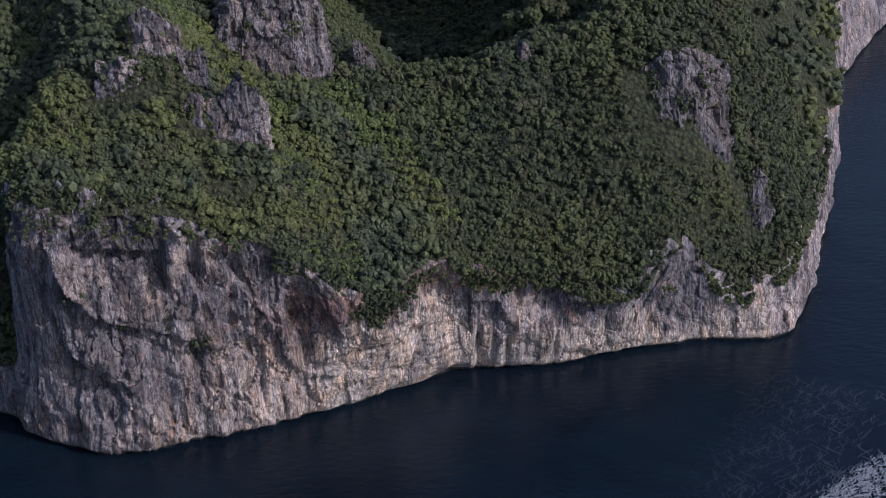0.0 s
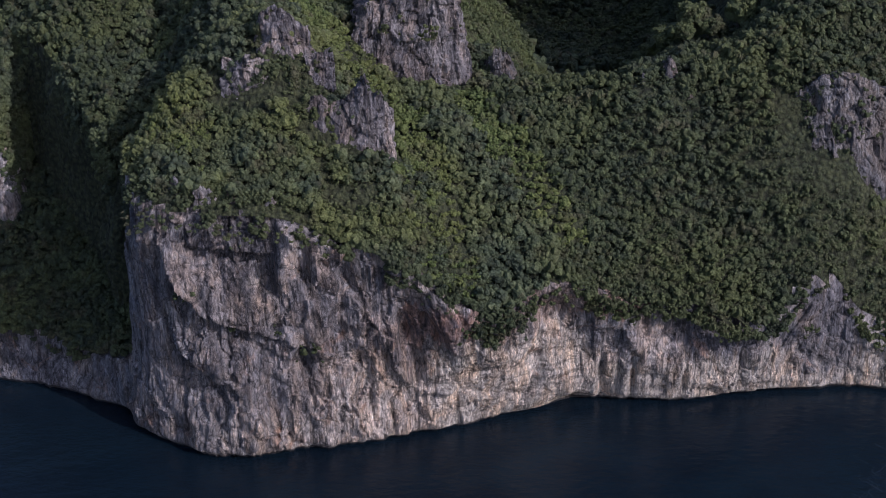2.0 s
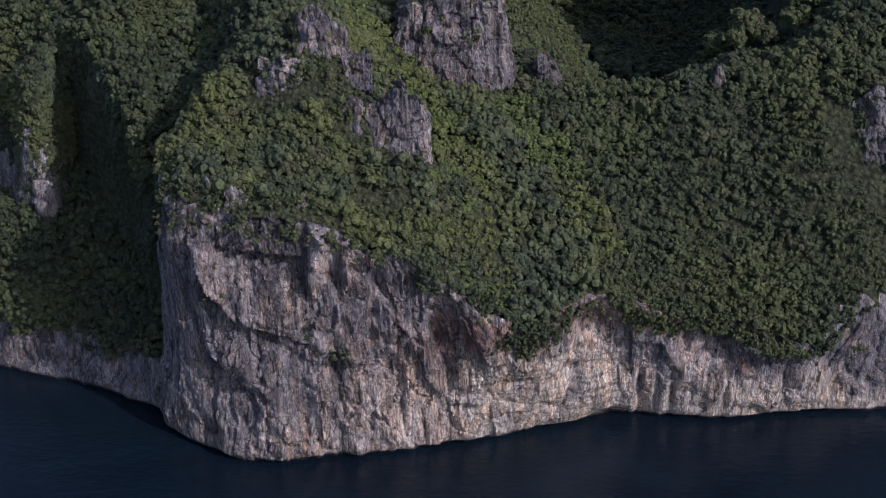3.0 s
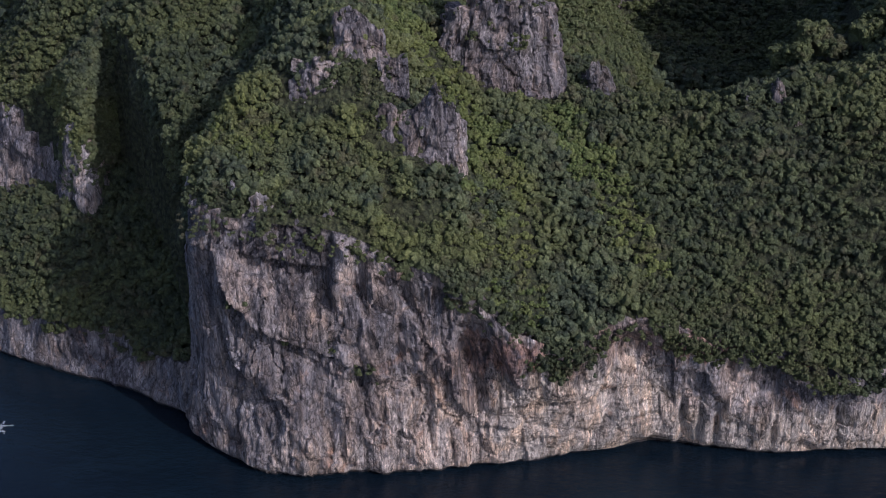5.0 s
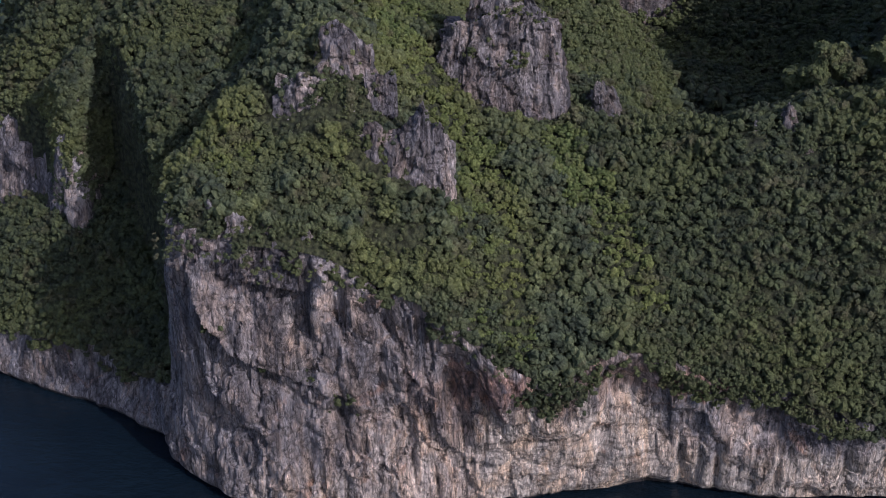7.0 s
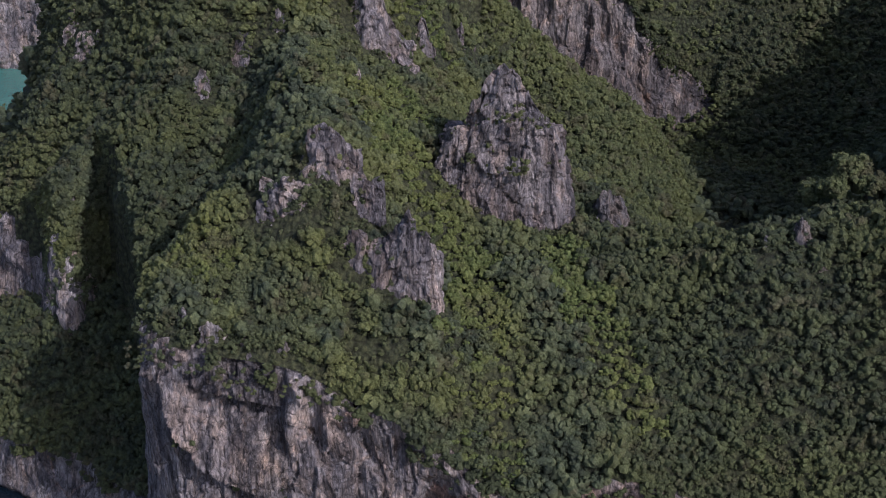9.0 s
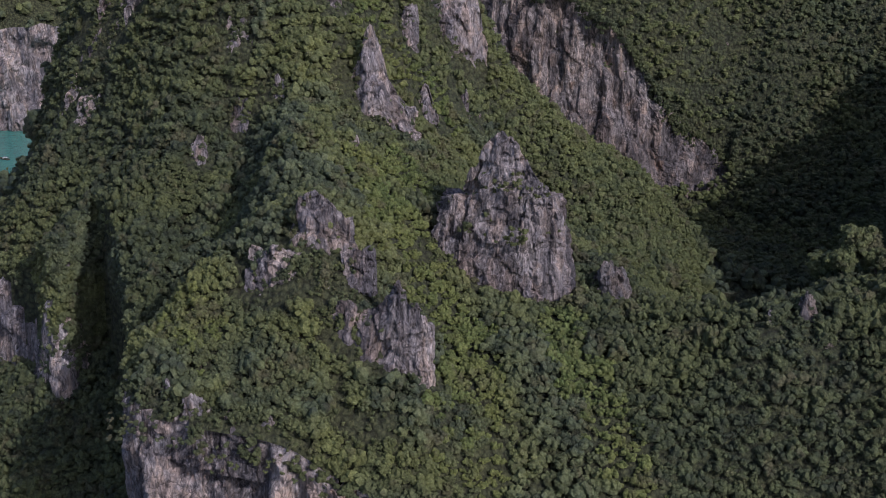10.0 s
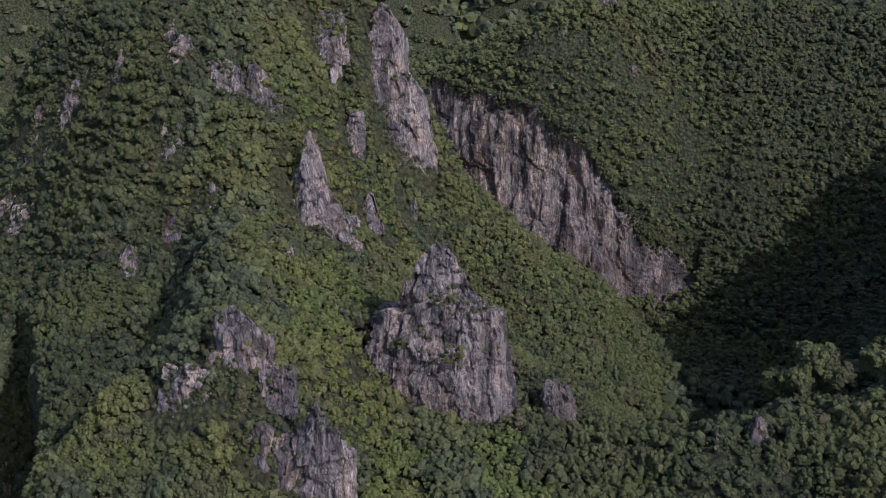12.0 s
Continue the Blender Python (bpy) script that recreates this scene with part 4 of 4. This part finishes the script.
# the brow of the headland: single trees; the rest of the wood is one canopy for each side of the valley
def trunk_mesh(seed):
    rng = np.random.default_rng(seed)
    verts, faces = [], []
    def limb(a, b, ra, rb, sides):
        a, b = np.array(a, float), np.array(b, float)
        d = (b - a) / np.linalg.norm(b - a)
        u = np.cross(d, (0.3, 1, 0.2))
        u /= np.linalg.norm(u)
        w = np.cross(d, u)
        n = len(verts)
        for p, r in ((a, ra), (b, rb)):
            for k in range(sides):
                t = 2 * np.pi * k / sides
                verts.append(p + r * (u * np.cos(t) + w * np.sin(t)))
        for k in range(sides):
            faces.append((n + k, n + (k + 1) % sides, n + sides + (k + 1) % sides, n + sides + k))
    bend = rng.normal(0, 0.08, 2)
    fork = np.array((bend[0], bend[1], 0.35))
    limb((0, 0, -0.45), fork, 0.085, 0.06, 7)
    for k in range(4):
        t = k * 1.57 + rng.uniform(0, 0.9)
        limb(fork, fork + np.array((np.cos(t) * 0.42, np.sin(t) * 0.42, rng.uniform(0.3, 0.5))), 0.045, 0.015, 5)
    return mesh_of("trunk", verts, faces, M_BARK, True)


TREES = []
for k in range(6):
    root = tagged(new("tree"), "small broadleaf tree with a dense green crown on the cliff brow", "tree", "trees on the headland")
    part("trunk", trunk_mesh(k), root)
    cv, ct = crown_mesh(90 + k, 70, 17 + k % 3, 0.8)
    cv = cv + (0, 0, 0.4)
    part("crown", mesh_of("crown", cv, ct, M_LEAF), root)
    TREES.append(root)

fx, fy, frng = scatter(-240, 420, -6, 345, 2.75, 5, 0.80)
brow = np.where((fx > -46) & (fx < 100) & (fy < 44))[0]
brow = brow[frng.permutation(len(brow))[:290]]
bz = ground_height(fx[brow], fy[brow])
for n, (k, z) in enumerate(zip(brow, bz)):
    r = frng.uniform(2.2, 4.0)
    m = Matrix.LocRotScale((fx[k], fy[k], z - 0.15), Euler((0, 0, frng.uniform(0, 6.28))), (r, r, r * frng.uniform(0.85, 1.2)))
    t = TREES[n % 6]
    if n < 6:
        t.matrix_basis = m
    else:
        copy = copy_thing(t, Matrix())
        copy.matrix_basis = m
rest = np.ones(len(fx), bool)
rest[brow] = False
fx, fy = fx[rest], fy[rest]
seen = ~(((fx > 372) | (fx > 330) & (fy > 215)) | ((fx > 150) & (fy > 185)) | (fx < -205))
fx, fy = fx[seen], fy[seen]
low = scrubby(fx, fy)
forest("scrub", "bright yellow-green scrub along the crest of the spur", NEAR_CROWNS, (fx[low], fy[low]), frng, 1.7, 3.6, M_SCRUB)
fx, fy = fx[~low], fy[~low]
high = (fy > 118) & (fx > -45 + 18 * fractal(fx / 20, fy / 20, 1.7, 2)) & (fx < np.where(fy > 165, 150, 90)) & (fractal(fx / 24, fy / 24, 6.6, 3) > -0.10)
forest("forest", "fresh green, sun-toned forest on the sunny mountainside", NEAR_CROWNS, (fx[high], fy[high]), frng, 2.3, 4.6, M_BROAD)
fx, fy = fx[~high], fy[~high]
# western slopes take the darker leaves, their shade being in the colour
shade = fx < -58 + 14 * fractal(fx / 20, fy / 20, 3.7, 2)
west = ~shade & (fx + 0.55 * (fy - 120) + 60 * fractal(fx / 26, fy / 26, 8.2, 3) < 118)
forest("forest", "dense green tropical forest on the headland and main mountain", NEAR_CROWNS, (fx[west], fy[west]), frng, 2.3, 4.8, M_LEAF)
forest("forest", "dense tropical forest with shade-darkened green on the eastern hill and western slopes", NEAR_CROWNS, (fx[~west], fy[~west]), frng, 2.1, 4.4, M_LEAF_SHADE)
fx, fy, frng = scatter(-110, 300, 345, 610, 3.4, 6, 0.75)
near = fx + 40 * fractal(fx / 40, fy / 40, 1.3, 3) < 150
forest("forest", "green tropical forest on the back range", FAR_CROWNS, (fx[near], fy[near]), frng, 2.3, 4.6, M_BROAD)
forest("forest", "tropical forest with shade-darkened green beside the valley", FAR_CROWNS, (fx[~near], fy[~near]), frng, 2.3, 4.6, M_LEAF_SHADE)
fx, fy, frng = scatter(-335, 690, 60, 790, 8.5, 7)
side = (fx > 372) | ((fx > 330) & (fy > 215)) | ((fx > 150) & (fy > 185) & (fy < 345)) | (fx < -205) | ((fy > 345) & ((fx < -110) | (fx > 300))) | (fy > 610)
forest("forest", "dark green tropical forest in the valley and on outer slopes", FAR_CROWNS, (fx[side], fy[side]), frng, 4.6, 8.0, M_LEAF)

# shrubs rooted on the crags, and hanging from the brink of the sea cliff
hang = np.where((both[:, 0] > -170) & (both[:, 0] < 400))[0]
hang_n = outward(coast_line)
shrub_rng = np.random.default_rng(33)
HANGING = []
for _ in range(3200):
    k = hang[shrub_rng.integers(len(hang))]
    thick = value_noise(both[k, 2] / 13, both[k, 3] / 13, 2.2) if both[k, 0] > 60 else 0.52 * value_noise(both[k, 2] / 7, both[k, 3] / 7, 5.2)
    if shrub_rng.uniform() > 2.2 * (thick - 0.25) * (0.15 if 138 < both[k, 0] < 164 else 1.0):
        continue
    f, g = coast_line[k, :3], coast_line[k, 3:]
    share = np.clip((0.28 * (thick - 0.32) + 0.02) * shrub_rng.uniform(-0.5, 1.3), -0.03, 0.5)
    p = g + (f - g) * share
    HANGING.append((p[0] + hang_n[k, 0] * shrub_rng.uniform(-0.5, 2.0), p[1] + hang_n[k, 1] * shrub_rng.uniform(-0.5, 2.0), p[2] - 0.5))
# bushes that cover the western buttress of the cove wall, and hang from its brink
cove = resample(np.array(COVE_WALL, float)[:, [0, 1, 3, 4, 2, 5]], 1.0)[:, [0, 1, 4, 2, 3, 5]]
cove_n = outward(cove)
COVE_BUSHES = []
buttress = np.where((cove[:, 3] > -146) & (cove[:, 3] < -120))[0]
for n in range(2000):
    k = buttress[shrub_rng.integers(len(buttress))] if n < 700 else shrub_rng.integers(len(cove))
    f, g = cove[k, :3], cove[k, 3:]
    drop = shrub_rng.uniform(0, 0.8) if n < 700 else abs(shrub_rng.normal(0, 0.13))
    if n < 700 or -230 < g[0] < -30 and value_noise(g[0] / 9, g[1] / 9, g[2] / 20 + 2 * drop) > 0.40:
        p = g + (f - g) * drop
        COVE_BUSHES.append((p[0] + cove_n[k, 0] * 1.5, p[1] + cove_n[k, 1] * 1.5, p[2] - 1.0))
# scrub round the feet of the crags
for cx, cy, rx, ry, turn in CRAGS:
    for _ in range(6):
        a, d = shrub_rng.uniform(0, 6.283), shrub_rng.uniform(0.9, 1.7)
        x, y = cx + (rx + 1) * d * math.cos(a), cy + (ry + 1) * d * math.sin(a)
        PERCHES.append((x, y, float(ground_height(x, y)) + 0.6))
# low scrub on the strip of ground behind the brink
for _ in range(1500):
    k = hang[shrub_rng.integers(len(hang))]
    back = shrub_rng.uniform(1.0 if both[k, 0] > 60 else 2.2, 13.0)
    x, y = both[k, 2] - hang_n[k, 0] * back, both[k, 3] - hang_n[k, 1] * back
    PERCHES.append((x, y, float(ground_height(x, y)) + 0.5))
# shrubs along the brink of the wall behind the valley
wall_line = resample(np.array(BACK_WALL, float)[:, 3:6], 1.0)
for _ in range(700):
    x, y, z = wall_line[shrub_rng.integers(len(wall_line))]
    drop = abs(shrub_rng.normal(0, 5)) * (value_noise(x / 12, y / 12, 1.0) > 0.45)
    for _ in range(2):
        PERCHES.append((x + shrub_rng.normal(0, 1.5), y - 2.5 - drop * 0.12 + shrub_rng.normal(0, 1.0), z + 1.0 - drop))
# ledges on the wall with bushes of their own: x, y, z, spread, count
for lx, ly, lz, spread, count in ((228, 33, 45, 5, 26), (238, 35, 43, 3, 10), (124, 8, 66, 7, 50), (172, 25, 66, 6, 24), (190, 29, 62, 8, 30), (100, 5, 84, 6, 30), (210, 34, 58, 8, 30), (-14, 0, 84, 4, 8), (112, 6, 62, 7, 30), (270, 46, 36, 4, 10), (300, 50, 34, 3, 6), (92, 113, 163, 3.5, 22), (84, 119, 183, 3, 12), (70, 116, 165, 2, 6), (16, 2, 66, 5, 12), (38, 0, 56, 4, 10)):
    for _ in range(count):
        dx, dz = shrub_rng.normal(0, spread), shrub_rng.normal(0, spread * 0.45)
        PERCHES.append((lx + dx, ly + shrub_rng.uniform(-1.5, 1.0), lz + dz))
px, py, pz = np.array(PERCHES).T
forest("shrubs", "low green shrubs rooted on ledges of the limestone", SHRUB_CROWNS, (px, py), shrub_rng, 0.9, 2.2, M_LEAF_SHADE, pz - 0.6)

px, py, pz = np.array(HANGING).T
forest("shrubs", "green bushes that hang from the brink of the sea cliff", NEAR_CROWNS, (px, py), shrub_rng, 1.2, 2.8, M_LEAF_SHADE, pz - 0.6)
px, py, pz = np.array(COVE_BUSHES).T
forest("shrubs", "green bushes that hang over the cove wall", NEAR_CROWNS, (px, py), shrub_rng, 1.8, 3.6, M_LEAF, pz)


def big_tree(x, y, r, seed):
    """One broad old tree: trunk, limbs, and a crown of many lumps."""
    root = tagged(new("tree"), "broad bright green tree standing above the saddle", "tree", "tall trees by the saddle")
    part("trunk", trunk_mesh(seed), root)
    cv, ct = crown_mesh(200 + seed, 500, 60, 0.45, 2)
    part("crown", mesh_of("crown", cv + (0, 0, 0.5), ct, M_BROAD), root)
    root.matrix_basis = Matrix.LocRotScale((x, y, float(ground_height(x, y)) + r * 0.45), None, (r, r, r * 1.15))


for k, (x, y, r) in enumerate(((211, 154, 10.0), (222, 155, 12.0), (231, 150, 9.0), (218, 144, 7.5), (247, 154, 11.0), (258, 158, 10.0), (238, 160, 7.0), (180, 146, 4.2))):
    big_tree(x, y, r, k)


# ---- beyond: the lagoon, its far wall, hills in the distance ----
me = mesh_of("lagoon", [(-780, 430, 0.06), (-290, 430, 0.06), (-290, 840, 0.06), (-780, 840, 0.06)], [(0, 1, 2, 3)], M_LAGOON)
tagged(new("lagoon", me), "shallow turquoise lagoon water", "lagoon", kind="structure")


def mound(name, label, cx, cy, rx, ry, h, step, r_lo, r_hi, seed):
    """A far wooded hill: ground and canopy."""
    n = int(2 * max(rx, ry) / 14)
    u, v = np.meshgrid(np.linspace(-1, 1, n), np.linspace(-1, 1, n), indexing="ij")
    def height(x, y):
        d = np.sqrt(((x - cx) / rx) ** 2 + ((y - cy) / ry) ** 2)
        return h * (1 - np.clip(d, 0, 1) ** 1.6) * (1 + 0.55 * fractal(x / 110 + seed, y / 110, 4.4, 3)) - 3
    x, y = cx + u * rx, cy + v * ry
    root = tagged(new(name), label, "hill")
    part("slope", mesh_of("slope", np.stack([x, y, height(x, y)], -1).reshape(-1, 3), sheet_faces(n, n), M_FLOOR, True), root)
    rng = np.random.default_rng(seed)
    x, y = np.meshgrid(np.arange(cx - rx, cx + rx, step), np.arange(cy - ry, cy + ry, step), indexing="ij")
    x, y = (x + rng.uniform(-0.5, 0.5, x.shape) * step).ravel(), (y + rng.uniform(-0.5, 0.5, y.shape) * step).ravel()
    z = height(x, y)
    ok = z > 8
    woods = forest("canopy", "green forest canopy", FAR_CROWNS, (x[ok], y[ok]), rng, r_lo, r_hi, M_LEAF, z[ok])
    woods.parent = root
    del woods["category"]
    return root


mound("far_hill", "far wooded limestone hill across the lagoon", -720, 1010, 330, 240, 300, 13, 7, 12, 3)
mound("far_hill", "wooded hill behind the back range", -330, 1080, 240, 170, 250, 13, 7, 12, 4)
mound("far_hill", "distant dark wooded island hill", -250, 1750, 300, 180, 330, 20, 15, 26, 5)
line = resample(np.array([(-860, 690, -880, 715), (-660, 745, -670, 768), (-583, 767, -590, 788), (-520, 800, -528, 820), (-450, 870, -462, 888)], float), 3.0)
zt = 92 + 22 * fractal(line[:, 0] / 60, line[:, 1] / 60, 8.8, 3)
far_wall = cliff_sheet("cliff", np.c_[line[:, :2], np.full(len(line), -1.0), line[:, 2:], zt], 3.0, M_CRAG, notch=False, inland=0, relief=2.0)
tagged(far_wall, "far grey limestone wall above the lagoon", "cliff", kind="structure")

# ---- boats in the lagoon, foam on the sea ----
def plain(name, colour, rough):
    m, nt, b = material(name, rough)
    nt.links.new(ramp(nt, noise_node(nt, 1.5, 3), [(0.3, tuple(c * 0.85 for c in colour)), (0.7, colour)]), b.inputs["Base Color"])
    return m


M_WHITE = plain("white gelcoat", (0.80, 0.80, 0.78), 0.35)
M_DARK = plain("dark weathered wood", (0.10, 0.07, 0.05), 0.6)
M_FOAM = plain("sea foam", (0.36, 0.40, 0.43), 0.9)
M_CHURN = plain("churned water", (0.030, 0.042, 0.055), 0.5)


def boat(x, y, turn, length, hull_mat, label):
    root = tagged(new("boat"), label, "boat")
    n, k = 14, 9
    u = np.linspace(0, 1, n)[:, None]
    a = np.linspace(-np.pi / 2, np.pi / 2, k)[None, :]
    half = length * 0.12 * np.sqrt(np.clip(1 - np.clip((u - 0.45) / 0.56, 0, 1) ** 2.2, 0.004, 1))
    hx = (u - 0.5) * length + 0 * a
    hy = half * np.sign(np.sin(a)) * np.abs(np.sin(a)) ** 0.6
    hz = -0.4 + (1.3 + 0.7 * u ** 3) * (1 - np.cos(a)) ** 0.9
    part("hull", mesh_of("hull", np.stack([hx, hy, hz], -1).reshape(-1, 3), sheet_faces(n, k), hull_mat, True), root)
    for name, (x0, x1, w, z0, z1), mat in (("deck", (-0.46, 0.30, 0.19, 0.55, 0.70), hull_mat), ("canopy", (-0.34, 0.14, 0.20, 2.15, 2.30), M_WHITE), ("console", (0.10, 0.18, 0.09, 0.7, 1.6), M_WHITE), ("engine", (-0.53, -0.49, 0.05, 0.1, 1.2), M_DARK)):
        bm = bmesh.new()
        bmesh.ops.create_cube(bm, size=1, matrix=Matrix.LocRotScale(((x0 + x1) / 2 * length, 0, (z0 + z1) / 2), None, ((x1 - x0) * length, w * length, z1 - z0)))
        bmesh.ops.bevel(bm, geom=bm.edges[:], offset=0.06, segments=2, affect="EDGES")
        me = bpy.data.meshes.new(name)
        bm.to_mesh(me)
        bm.free()
        me.materials.append(mat)
        part(name, me, root)
    for px in (-0.32, 0.12):
        for py in (-0.09, 0.09):
            bm = bmesh.new()
            bmesh.ops.create_cone(bm, segments=8, radius1=0.05, radius2=0.05, depth=1.5, matrix=Matrix.Translation((px * length, py * length, 1.42)))
            me = bpy.data.meshes.new("post")
            bm.to_mesh(me)
            bm.free()
            me.materials.append(M_WHITE)
            part("post", me, root)
    root.matrix_basis = pose(x, y, 0.06, 0, 0, turn)


boat(-490, 606, 8, 13, M_WHITE, "white tour speedboat with a canopy on turquoise water")
boat(-534, 668, 170, 11, M_DARK, "dark wooden longtail boat on turquoise water")


def foam(name, label, lay, count, seed, mat, level):
    """Streaks of foam: wavy ribbons that lie on the sea."""
    rng = np.random.default_rng(seed)
    verts, faces = [], []
    for _ in range(count):
        x, y, w, length, turn = lay(rng)
        n = len(verts)
        for k in range(7):
            t = turn + 0.9 * math.sin(k * 1.3 + x)
            wide = w * (0.25 + math.sin(math.pi * (k + 0.3) / 6.6))
            verts += [(x - wide * math.sin(t), y + wide * math.cos(t), level + 0.04 * rng.uniform()), (x + wide * math.sin(t), y - wide * math.cos(t), level + 0.04 * rng.uniform())]
            x, y = x + length / 6 * math.cos(t), y + length / 6 * math.sin(t)
            if k < 6:
                faces.append((n + 2 * k, n + 2 * k + 1, n + 2 * k + 3, n + 2 * k + 2))
    return tagged(new(name, mesh_of(name, verts, faces, mat)), label, "foam", kind="stuff")


def swell_foam(rng):
    d = rng.uniform() ** 1.7
    along = rng.uniform(-50, 60)
    x, y = 308 + along * 0.86 + d * 28, -86 + along * 0.5 - d * 34 + 20 * (0.5 - d) * rng.uniform()
    return x, y, rng.uniform(0.04, 0.17), rng.uniform(2.0, 8.0), rng.uniform(-0.2, 1.2)


def churn(rng):
    d = rng.uniform() ** 0.7
    along = rng.uniform(-60, 70)
    x, y = 330 + along * 0.6 - d * 62, -72 + along * 0.8 + d * 30
    return x, y, rng.uniform(0.08, 0.42) * (1.1 - d), rng.uniform(5.0, 16.0), rng.uniform(0.2, 1.5)


def rock_foam(rng):
    return -145 + rng.normal(0, 2.0), 17 + rng.normal(0, 2.2), rng.uniform(0.2, 0.7), rng.uniform(1.5, 4.0), rng.uniform(0, 6.28)


foam("foam", "white breaking foam streaks on dark sea", swell_foam, 2400, 2, M_FOAM, 0.10)
foam("foam", "faint streaks of churned water off the point", churn, 700, 6, M_CHURN, 0.04)
foam("foam", "small patch of white foam on dark sea", rock_foam, 46, 4, M_FOAM, 0.10)
